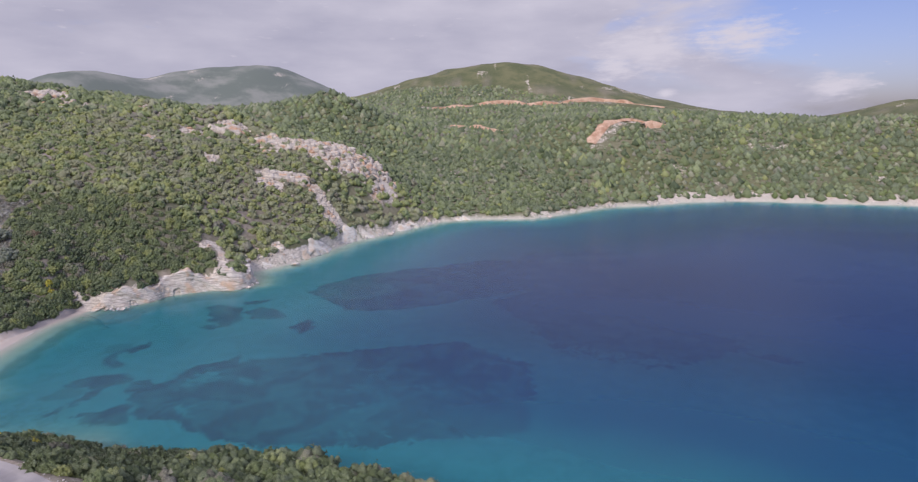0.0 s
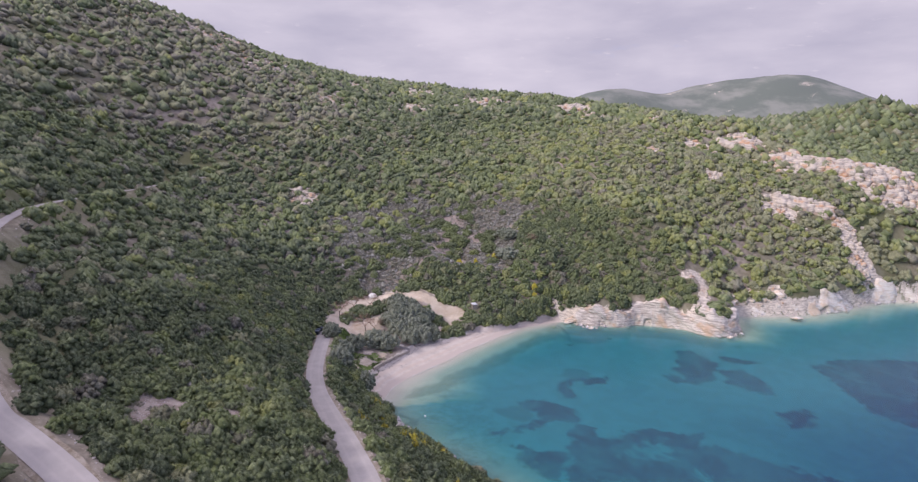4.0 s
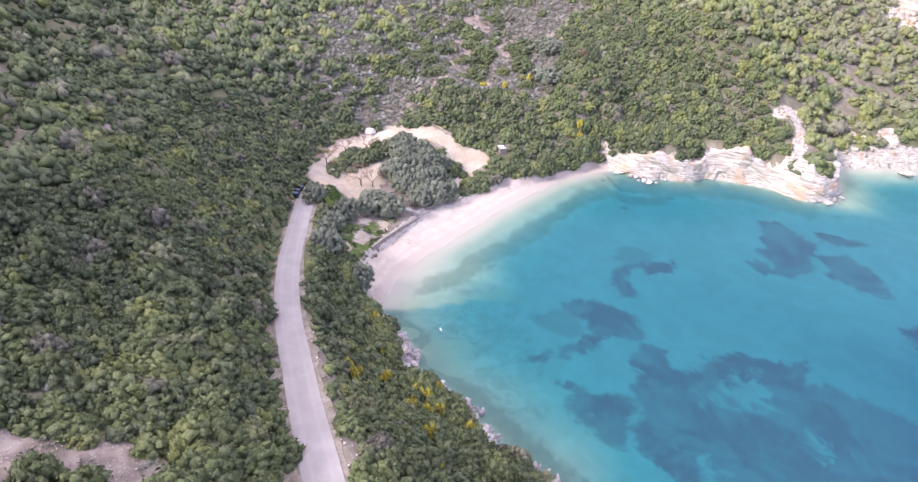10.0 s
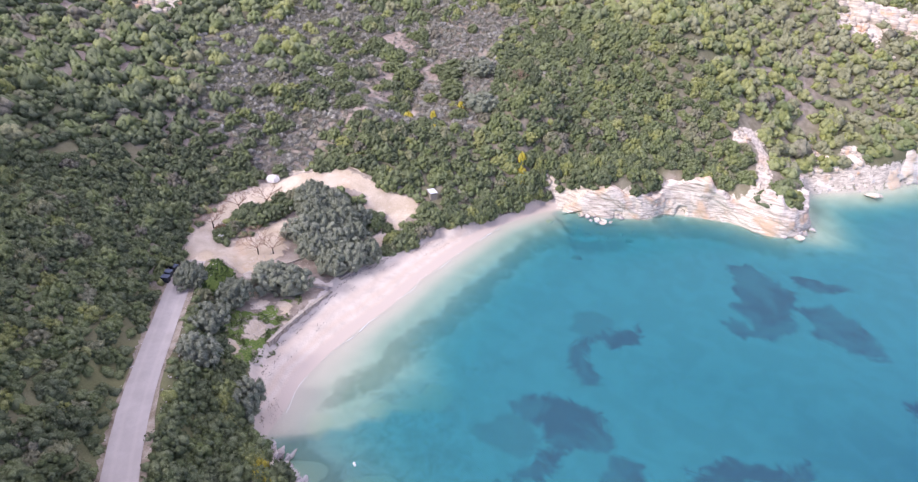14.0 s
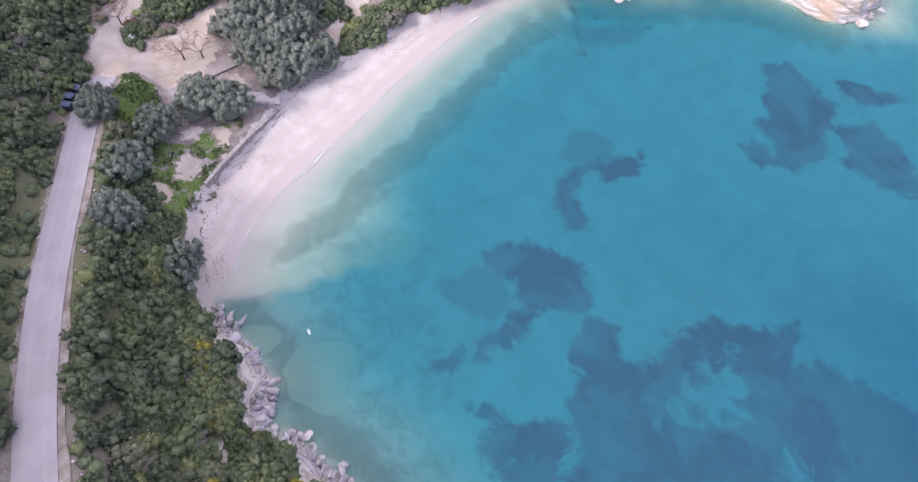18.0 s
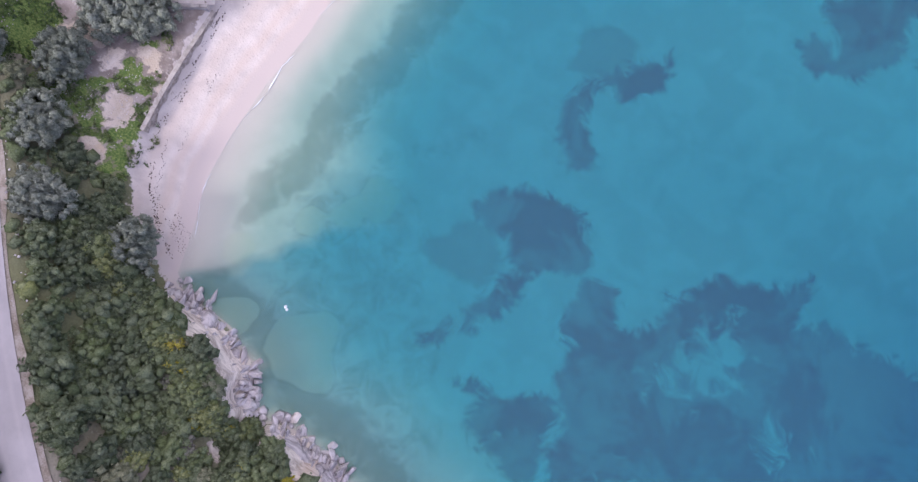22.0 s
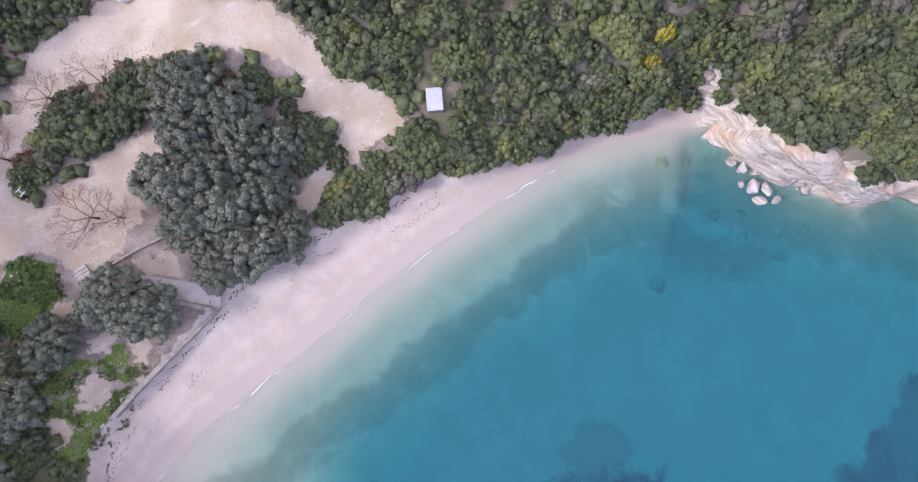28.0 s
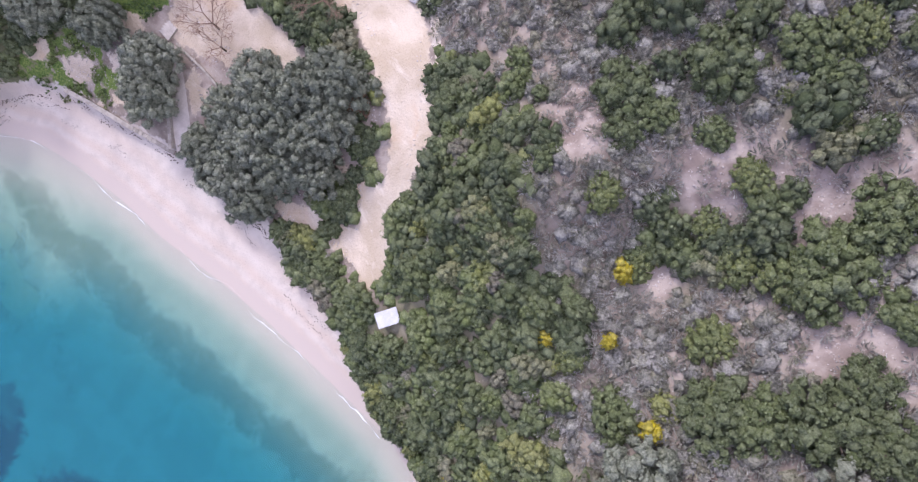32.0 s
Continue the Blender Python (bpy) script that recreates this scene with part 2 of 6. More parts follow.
    c = m.mix(m.ramp(broken, (0.46, 0.0), (0.6, 1.0)), c, rock)
    bed = m.mix(m.ramp(m.noise(0.22, 6, 0.6, 0.5), (0.4, 0.0), (0.62, 1.0)), srgb(196, 194, 177), srgb(211, 206, 189))
    reef = m.ramp(m.math("ADD", m.attr("reef"), m.math("MULTIPLY", m.math("SUBTRACT", m.noise(0.4, 9, 0.72, 0.7), 0.5), 1.7)), (0.3, 0.0), (0.85, 0.6))
    bed = m.mix(reef, bed, m.mix(n_mid, srgb(112, 118, 102), srgb(148, 150, 132)))
    slab = m.attr("slab")
    bed = m.mix(m.ramp(slab, (0.2, 0.0), (0.36, 0.16), (0.44, 0.0)), bed, srgb(108, 112, 96))
    bed = m.mix(m.ramp(slab, (0.36, 0.0), (0.5, 0.75)), bed, srgb(198, 194, 170))
    thin = m.math("ADD", m.attr("thin"), m.math("MULTIPLY", m.math("SUBTRACT", m.noise(0.5, 8, 0.7, 0.5), 0.5), 0.9))
    bed = m.mix(m.ramp(thin, (0.35, 0.0), (0.75, 0.5)), bed, m.mix(n_mid, srgb(84, 96, 88), srgb(120, 128, 114)))
    weed = m.ramp(m.math("ADD", m.attr("meadow"), m.math("MULTIPLY", m.math("SUBTRACT", m.noise(0.3, 9, 0.66, 0.8), 0.5), 1.5)), (0.36, 0.0), (0.74, 1.0))
    weed = m.math("MULTIPLY", weed, m.ramp(m.noise(0.11, 5, 0.6, 0.5), (0.36, 0.62), (0.6, 1.0)))
    bed = m.mix(weed, bed, m.mix(n_fine, srgb(36, 40, 62), srgb(52, 56, 78)))
    c = m.mix(m.attr("sea"), c, bed)
    m.color(c)
    m.bump(m.math("MULTIPLY", m.math("ADD", n_fine, m.math("MULTIPLY", stones, 0.5)), m.math("SUBTRACT", 1.0, m.attr("wet"), True)), 0.5, 0.12)
    return m.m


def mat_water():
    """Clear over the sand, deepening to blue: the body's own scatter grows with depth over a tinted see-through."""
    m = Mat("sea_water", 0.05)
    t = m.t
    t.nodes.remove(m.bsdf)
    body = m.attr("body")
    deep = m.attr("deep")
    tint = m.ramp(deep, (0.0, (0.93, 0.97, 0.95, 1)), (0.12, (0.62, 0.8, 0.78, 1)), (0.3, (0.085, 0.55, 0.63, 1)))
    clear = m.node("ShaderNodeBsdfTransparent", "BSDF", Color=tint)
    col = m.ramp(deep, (0.0, (0.22, 0.40, 0.42, 1)), (0.3, (0.065, 0.255, 0.365, 1)), (0.6, (0.026, 0.09, 0.22, 1)), (1.0, (0.010, 0.033, 0.105, 1)))
    scatter = m.node("ShaderNodeBsdfDiffuse", "BSDF", Color=col)
    mixed = t.nodes.new("ShaderNodeMixShader")
    m.put(mixed.inputs[0], body)
    t.links.new(clear, mixed.inputs[1])
    t.links.new(scatter, mixed.inputs[2])
    wave = m.math("ADD", m.noise(0.35, 3, 0.5, 0.3, m.stretch(1.0, 2.2, 1.0, 30)), m.math("MULTIPLY", m.noise(1.1, 2, 0.5), 0.2))
    nrm = m.node("ShaderNodeBump", "Normal", Height=wave, Strength=0.07, Distance=0.2)
    gloss = m.node("ShaderNodeBsdfGlossy", "BSDF", Color=(1, 1, 1, 1), Roughness=0.2, Normal=nrm)
    facing = m.node("ShaderNodeLayerWeight", "Facing", Blend=0.5, Normal=nrm)
    fres = m.math("ADD", m.math("MULTIPLY", m.math("POWER", facing, 5.0), 0.96), 0.02)
    top = t.nodes.new("ShaderNodeMixShader")
    m.put(top.inputs[0], m.math("MULTIPLY", fres, 0.6))
    t.links.new(mixed.outputs[0], top.inputs[1])
    t.links.new(gloss, top.inputs[2])
    t.links.new(top.outputs[0], m.out.inputs["Surface"])
    return m.m


def mat_leaf(name, stops, rough=0.65, spread=0.2):
    """Foliage: the plant's tint from the stops, on the headland with painted sunlight in it, every leaf a little
    lighter or darker.
    """
    m = Mat(name, rough)
    isl = m.t.nodes.new("ShaderNodeNewGeometry").outputs["Random Per Island"]
    base = m.ramp(m.attr("tint"), *stops)
    leaf = m.mix(m.math("MULTIPLY", isl, spread * 1.2), base, m.mix(1.0, base, srgb(226, 232, 196), "SCREEN"))
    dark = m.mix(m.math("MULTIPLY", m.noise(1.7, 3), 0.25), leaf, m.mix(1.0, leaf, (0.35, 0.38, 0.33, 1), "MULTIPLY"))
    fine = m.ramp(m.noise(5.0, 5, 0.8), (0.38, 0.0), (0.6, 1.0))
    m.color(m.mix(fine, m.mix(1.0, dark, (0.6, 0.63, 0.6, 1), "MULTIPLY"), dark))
    m.bump(m.noise(5.0, 5, 0.8), 1.0, 0.25)
    m.bsdf.inputs["Specular IOR Level"].default_value = 0.2
    return m.m


def mat_rock(name, a, b, c):
    """Layered limestone with warm stains and dark cracks."""
    m = Mat(name, 0.9)
    strata = m.noise(0.8, 8, 0.7, 0.1, m.stretch(0.22, 0.5, 3.6, -35, 20))
    col = m.mix(m.ramp(strata, (0.36, 0.0), (0.6, 1.0)), a, b)
    col = m.mix(m.ramp(m.noise(0.2, 5), (0.5, 0.0), (0.66, 0.8)), col, c)
    crack = m.ramp(m.node("ShaderNodeTexVoronoi", "Distance", Scale=0.9, Vector=m.stretch(1, 1, 1.6, 40, 15)), (0.02, 0.9), (0.12, 0.0))
    col = m.mix(m.math("MULTIPLY", crack, m.noise(2.0, 3)), col, srgb(84, 74, 66))
    m.color(col)
    m.bump(m.math("ADD", strata, m.math("MULTIPLY", m.noise(4.0, 6, 0.7), 0.4)), 0.7, 0.35)
    return m.m


GROUND, WATER = mat_ground(), mat_water()
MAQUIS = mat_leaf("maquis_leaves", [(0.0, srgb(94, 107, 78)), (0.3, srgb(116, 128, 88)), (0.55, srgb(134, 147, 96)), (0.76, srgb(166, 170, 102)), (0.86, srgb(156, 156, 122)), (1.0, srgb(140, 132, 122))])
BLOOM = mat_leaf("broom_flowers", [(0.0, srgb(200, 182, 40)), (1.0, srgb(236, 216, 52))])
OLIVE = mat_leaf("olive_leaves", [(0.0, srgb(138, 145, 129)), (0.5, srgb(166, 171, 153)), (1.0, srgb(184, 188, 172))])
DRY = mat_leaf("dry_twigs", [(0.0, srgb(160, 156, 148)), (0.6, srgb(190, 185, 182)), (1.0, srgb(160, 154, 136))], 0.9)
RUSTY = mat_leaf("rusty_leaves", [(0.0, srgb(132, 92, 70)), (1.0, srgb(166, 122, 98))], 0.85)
BARK = mat_plain("bark", srgb(70, 62, 54), srgb(118, 106, 94), 4.0, 0.95, 0.8, 0.03)
LIMESTONE = mat_rock("limestone", srgb(170, 156, 144), srgb(234, 224, 213), srgb(216, 184, 156))
WHITE_LIME = mat_rock("white_limestone", srgb(218, 206, 190), srgb(243, 236, 226), srgb(226, 200, 170))
CRAG = mat_rock("crag", srgb(168, 157, 146), srgb(220, 209, 195), srgb(206, 162, 126))
SHORE_ROCK = mat_rock("shore_rock", srgb(162, 154, 152), srgb(222, 214, 211), srgb(192, 182, 176))


# ---- plan of the land ----
# Waterline, from the southern point round the cove to the far shore (land on the left hand side).
SHORE_SOUTH = [(1500, -900), (600, -300), (250, -60), (120, 20), (40, 62), (0, 80), (-24, 89), (-45, 93), (-63, 95), (-74, 102), (-75.7, 102.5),
               (-79.4, 101.7), (-81.5, 102), (-84.6, 99.9), (-86.5, 102), (-89.7, 101.3), (-92.2, 102.6), (-94.6, 102), (-96.2, 102.2), (-99.5, 101.7),
               (-100.6, 100), (-101.4, 97.8), (-102.5, 100.9), (-104.5, 101.2), (-105.7, 103.8), (-108, 103.9), (-111, 104.9), (-114.4, 104.4), (-117.6, 104.2),
               (-119.3, 104.3), (-122.2, 110), (-125.3, 115), (-127, 120.6),
               (-128.5, 128), (-129.3, 135.7), (-131.2, 144.7), (-132.4, 153), (-133.3, 164), (-134, 173), (-132.6, 179.7), (-130.5, 186.5)]
SHORE_NORTH = [(-128.5, 190.5), (-123.2, 192), (-117, 196.3), (-111.8, 200.8), (-112.5, 206), (-106.6, 208.7), (-98.3, 213),
               (-92, 214), (-87, 214.5), (-83.5, 219), (-85, 225.3), (-89.5, 236), (-91.8, 241.5), (-87.3, 246), (-81.5, 253),
               (-75, 262), (-69, 277), (-61, 304), (-44, 324), (-29, 348), (-12, 368), (10, 377), (46, 375), (72, 394), (108, 423),
               (146, 432), (174, 445), (217, 452), (244, 445), (275, 433), (332, 416), (420, 395), (600, 380), (1100, 300), (2500, 200)]
# The foot of the bank behind the beach.
BEACH_BACK = np.array([(-119.4, 104.4), (-121.2, 105.2), (-126.8, 107.4), (-131, 110.7), (-133.6, 115.4), (-135.3, 121), (-137, 126), (-138.3, 129.8), (-139.9, 132.5), (-140.6, 138.2), (-140.5, 144),
                       (-139, 149.4), (-139.8, 158.2), (-137, 161.4), (-135.8, 170), (-134.6, 175.4), (-133, 182), (-132.8, 187.8), (-128.6, 190.6)])
SHORE = np.array(SHORE_SOUTH + SHORE_NORTH, float)
SAND = 29   # where the beach begins along the waterline, and where it ends
CAPE = 41
# Height of the land's edge above the water: beach 0.3, rocky banks 3, cliffs 6 to 9.
EDGE = np.array([6] * 7 + [4, 3.5] + [3] * 8 + [3.2] * 12 + [0.4] * 12 + [3.0, 8.0, 9.5, 7, 9, 8.5, 7.5, 7, 6, 5, 5, 6, 4, 4, 5, 6, 7, 7, 5] + [3] * 16, float)[:len(SHORE)]
# Heights of the ground: the cove, the western hill, the ridge, the north shore and the far hills.
MARKS_COVE = [(-145, 163, 7.0), (-171, 140, 9), (-149, 154, 4.6), (-161, 141, 9), (-165, 154, 12), (-167, 176, 16), (-160, 188, 20), (-153, 187, 18),
              (-158, 177, 16.5), (-148, 121, 4.6), (-139, 131, 2.6), (-141, 144, 1.4), (-135, 123, 2.6), (-131, 112, 1.8), (-124, 105, 5), (-113, 100, 4),
              (-146, 107, 8.8), (-99, 82, 13.4), (-85, 81, 15), (-88, 91, 8.5), (-113, 76, 20), (-101, 65, 23), (-106, 57, 27), (-98, 46, 29),
              (-133, 71, 28), (-132, 92, 13), (-157, 121, 7), (-152, 133, 5), (-133, 189, 8.5), (-141, 171, 6)]
MARKS_CAPE = [(-128, 196, 9), (-122, 200, 9.5), (-117, 205, 10), (-113, 211, 10.5), (-105, 214, 8.5), (-97, 219, 8), (-91, 220, 7), (-126, 206, 14), (-118, 214, 14.5), (-106, 222, 12), (-134, 196, 12)]
MARKS_HILL = [(-143, 62, 34), (-169, 111, 16), (-178, 92, 29), (-250, 145, 44), (-249, 110, 44), (-305, 239, 77), (-162, 161, 17), (-167, 165, 21),
              (-143, 195, 22), (-141, 222, 29), (-130, 240, 36), (-176, 241, 47), (-141, 300, 52), (-138, 336, 55), (-104, 228, 14.5), (-78, 315, 30),
              (-384, 226, 107), (-436, 143, 147), (-540, 100, 190), (-260, 346, 89), (-352, 327, 100), (-190, 385, 78), (-146, 372, 71), (-105, 352, 52), (-88, 359, 51), (-68, 372, 47), (-55, 380, 38), (-44, 384, 26),
              (-90, 50, 26), (-60, 60, 22), (-20, 60, 16), (0, 20, 24), (-60, 0, 45), (-150, 0, 70), (-300, 0, 120)]
MARKS_FAR = [(-300, 500, 70), (-170, 480, 45), (-60, 470, 26), (0, 460, 24), (-31, 638, 55), (-5, 778, 60), (128, 561, 66), (-74, 978, 97), (180, 940, 84),
             (330, 900, 76), (240, 560, 56), (330, 540, 50), (430, 540, 62), (560, 640, 60), (660, 850, 50), (420, 760, 62), (-130, 600, 96), (-400, 800, 78),
             (-700, 300, 105), (-540, 350, 100), (-600, 560, 90), (-900, -200, 230), (1200, 900, 40), (0, -400, 120), (500, -700, 90), (2500, 900, 60), (-1500, 1000, 100), (0, 1900, 60), (900, 1900, 40)]
MARKS = np.array(MARKS_COVE + MARKS_CAPE + MARKS_HILL + MARKS_FAR, float)
# Far hills: centre, height above the land round it, half widths left, right and along.
HILLS = [(60, 1180, 92, 220, 330, 140), (-1060, 2390, 188, 240, 260, 400), (-720, 2480, 195, 220, 330, 400), (-1250, 1900, 140, 260, 200, 250),
         (645, 850, 34, 75, 160, 140), (900, 2400, 15, 600, 900, 400), (-2300, 2600, 160, 700, 700, 500)]


def seg_dist(x, y, line):
    """Distance to a polyline, and the place along it as a running index."""
    best, where = np.full(x.shape, 1e18), np.zeros(x.shape)
    for i, ((ax, ay), (bx, by)) in enumerate(zip(line[:-1], line[1:])):
        dx, dy = bx - ax, by - ay
        u = np.clip(((x - ax) * dx + (y - ay) * dy) / (dx * dx + dy * dy), 0, 1)
        d = (x - ax - u * dx) ** 2 + (y - ay - u * dy) ** 2
        near = d < best
        best[near], where[near] = d[near], (i + u)[near]
    return np.sqrt(best), where


def inside(x, y, poly):
    odd = np.zeros(x.shape, bool)
    for (ax, ay), (bx, by) in zip(poly, np.roll(poly, -1, axis=0)):
        if ay != by:
            odd ^= ((ay > y) != (by > y)) & (x < (bx - ax) * (y - ay) / (by - ay) + ax)
    return odd


def step(a, b, v):
    u = np.clip((v - a) / (b - a), 0, 1)
    return u * u * (3 - 2 * u)


def value_noise(x, y, seed=0):
    """Smooth noise from -1 to 1 on a lattice of step 1."""
    def h(i, j):
        n = np.sin(i * 127.1 + j * 311.7 + seed * 74.7) * 43758.5453
        return n - np.floor(n)
    i, j = np.floor(x), np.floor(y)
    u, v = x - i, y - j
    u, v = u * u * (3 - 2 * u), v * v * (3 - 2 * v)
    return 2 * ((h(i, j) * (1 - u) + h(i + 1, j) * u) * (1 - v) + (h(i, j + 1) * (1 - u) + h(i + 1, j + 1) * u) * v) - 1


def fractal(x, y, size, octaves=4, seed=0):
    total, amp = 0, 1.0
    for k in range(octaves):
        total = total + amp * value_noise(x / size + 17.3 * k, y / size - 9.1 * k, seed + k)
        size, amp = size / 2.03, amp * 0.5
    return total


BEACH = np.vstack([SHORE[SAND:CAPE + 1], BEACH_BACK[::-1]])
LAND = np.vstack([SHORE, [(4000, 300), (4000, 4900), (-4900, 4900), (-4900, -4900), (1500, -4900)]])
_px, _py = np.r_[MARKS[:, 0], SHORE[2:-2, 0]], np.r_[MARKS[:, 1], SHORE[2:-2, 1]]
_pz = np.r_[MARKS[:, 2], EDGE[2:-2]]
_k = -np.sqrt((_px[:, None] - _px) ** 2 + (_py[:, None] - _py) ** 2 + 9.0)
_n = len(_px)
_a = np.zeros((_n + 1, _n + 1))
_a[:_n, :_n] = _k + 1.0 * np.eye(_n)
_a[:_n, _n] = _a[_n, :_n] = 1
_w = np.linalg.solve(_a, np.r_[_pz, 0])


def land_height(x, y):
    """Ground height without roads; below the water the sea floor."""
    x, y = np.asarray(x, float), np.asarray(y, float)
    z = np.full(x.shape, _w[-1])
    for k in range(_n):
        z -= _w[k] * np.sqrt((x - _px[k]) ** 2 + (y - _py[k]) ** 2 + 9.0)
    for cx, cy, h, left, right, deep in HILLS:
        wide = np.where(x < cx, left, right)
        z += h * np.exp(-((x - cx) / wide) ** 2 - ((y - cy) / deep) ** 2)
    d, s = seg_dist(x, y, SHORE)
    land = inside(x, y, LAND)
    edge = np.interp(s, np.arange(len(EDGE)), EDGE)
    far = step(200, 900, np.hypot(x + 120, y - 150))
    z += (fractal(x, y, 22, 4, 3) * 0.9 + fractal(x, y, 160, 3, 5) * 7 * far) * step(6, 40, d)
    z = np.maximum(z, 0.25 + 0.02 * d)
    on_beach = inside(x, y, BEACH)
    back, _ = seg_dist(x, y, BEACH_BACK)
    back = np.where(on_beach, 0, back)
    z_land = z * (0.02 + 0.98 * step(-0.2, 1.0, d / (2.6 + 1.2 * step(4, 8, edge))))
    sand = 0.17 * d
    z_land = np.where(on_beach, sand, np.minimum(z_land, 1.0 + 1.5 * back + 0.1 * d))
    z_sea = -0.115 * np.minimum(d, 1.5) - 0.055 * np.minimum(d, 70) - 0.02 * np.clip(d - 70, 0, 400) - np.where(edge < 1, 0, 0.8) * step(0, 3, d) * step(24, 8, d)
    return np.where(land, z_land, z_sea), np.where(land, d, -d), np.where(on_beach, -1.0, back), edge


# ---- roads, tracks and masks ----
def smooth_line(pts, rounds=3):
    p = np.array(pts, float)
    for _ in range(rounds):
        q = np.empty((2 * len(p) - 2, p.shape[1]))
        q[0::2], q[1::2] = p[:-1] * 0.75 + p[1:] * 0.25, p[:-1] * 0.25 + p[1:] * 0.75
        p = np.vstack([p[:1], q, p[-1:]])
    return p


def resample(p, gap):
    s = np.r_[0, np.cumsum(np.hypot(*np.diff(p[:, :2], axis=0).T))]
    u = np.linspace(0, s[-1], max(2, int(s[-1] / gap)))
    return np.stack([np.interp(u, s, p[:, k]) for k in range(p.shape[1])], 1)


ROAD_SHORE = resample(smooth_line([(-153.5, 114), (-150.9, 110.6), (-146.3, 107.2), (-131, 96.6), (-122.6, 91.6), (-112.6, 86.6), (-101, 82.3), (-95, 79.9), (-86, 76.7),
                                   (-77.2, 73.7), (-70, 70.9), (-63.6, 68.2), (-57, 64.6), (-49.3, 59.8), (-20, 46), (30, 22), (110, -30)]), 1.0)
ROAD_HILL = resample(smooth_line([(40, 10), (0, 30), (-40, 42), (-70, 42), (-77.5, 40.2), (-84.8, 38), (-90, 35.8), (-120, 34), (-160, 46.8), (-172, 52.8), (-189.5, 64),
                                  (-230.8, 92), (-247, 105.6), (-251, 113), (-254, 117)]), 1.0)
ROADS = []
for line in (ROAD_SHORE, ROAD_HILL):
    z = land_height(line[:, 0], line[:, 1])[0]
    pad = np.pad(z, 12, mode="edge")
    ROADS.append(np.c_[line, np.convolve(pad, np.ones(25) / 25, "valid")])

# Gravel tracks of the car park behind the beach: points and half width.
TRACKS = [([(-150, 111), (-155.3, 116.9), (-159.5, 118.5), (-163.6, 121.6), (-167.1, 127.6), (-169, 134.4), (-167, 141.2), (-161.5, 147.6), (-155.6, 151.6), (-150.6, 154.6), (-146.6, 157.6)], 2.5),
          ([(-154.8, 117.7), (-156.6, 121.5), (-157.2, 126.5), (-156.6, 133)], 2.0), ([(-153.6, 121), (-154, 127), (-153.6, 131.5)], 2.0),
          ([(-146.9, 157), (-147.4, 152.5), (-145.4, 147.3), (-144.4, 143.8)], 1.5), ([(-153.2, 147.4), (-153.9, 151), (-153, 154)], 1.2),
          ([(-152.5, 118.5), (-150.5, 121.5), (-148.5, 127), (-145.5, 130)], 1.3)]
# The gravel of the car park: the loop, the arm beside the olive trees and the way in from the road.
LOOP_OUT = [(-163, 120), (-164.6, 122.8), (-167.5, 126.2), (-169.9, 130.1), (-170.6, 134.2), (-171.4, 138), (-170.7, 141.8), (-167.3, 146.5), (-164.4, 150.3), (-162.6, 152.4), (-159.3, 153.7), (-156.2, 154.8),
            (-153.6, 155.9), (-150.5, 157.5), (-147.6, 159.3), (-145.9, 159.5), (-144.9, 158.5), (-145.7, 155.2), (-144.9, 151.4), (-143.5, 147.4), (-142.4, 144.3)]
LOOP_IN = [(-144.7, 140.9), (-145.4, 145.2), (-147, 149.9), (-148.3, 152.5), (-150.3, 152.4), (-151.6, 146.8), (-152.5, 145.8), (-153.6, 150.3), (-155.3, 151.7), (-157.8, 150), (-160.4, 146.9), (-161.7, 144.1),
           (-163.7, 138.7), (-163.9, 132), (-164.3, 127.3), (-161.9, 122.8), (-159.1, 120)]
ARM = [(-157.1, 120), (-157.2, 124.2), (-158.3, 131.2), (-157.9, 134.5), (-155, 135.2), (-154.2, 131.9), (-151, 129.1), (-148.9, 124.5), (-147.9, 121.1), (-150, 119.3), (-152.4, 118.3)]
ENTRY = [(-147.6, 109.8), (-150.4, 107.6), (-153.5, 109.6), (-157.5, 113.8), (-163.2, 120), (-159, 121), (-157, 121), (-152.4, 118.9), (-152.6, 115.6)]
GRAVEL_AREAS = [LOOP_OUT + LOOP_IN, ARM, ENTRY, [(-147.6, 124), (-146, 129.7), (-143, 129), (-144.7, 126.7)]]
# Open yards between the olive trees and the beach wall.
YARDS = [[(-149, 119.5), (-137.5, 132), (-141.5, 146), (-148, 146), (-158, 150), (-161, 141), (-159, 133), (-150, 128)], [(-149, 119.5), (-137.5, 132), (-132, 113), (-134, 109.5), (-141, 112), (-148, 112.5)]]
GRASS = [(-148.5, 115, 3.2), (-147, 112.4, 2.6), (-150.6, 117.2, 1.8), (-139.5, 112.6, 2.8), (-137.2, 118, 2.6), (-134.4, 113.6, 2.8), (-132.4, 110.4, 2.2), (-136.4, 110.6, 2.2), (-139.6, 122.6, 2.0), (-142.6, 112.6, 2.0)]
SANDY = [(-145.6, 116.5, 1.7), (-144.2, 119, 1.8), (-137, 114.4, 2.0), (-134.6, 109.2, 2.0), (-138.4, 121.5, 1.7), (-140.6, 117.6, 1.6), (-135.2, 118.6, 0.9)]
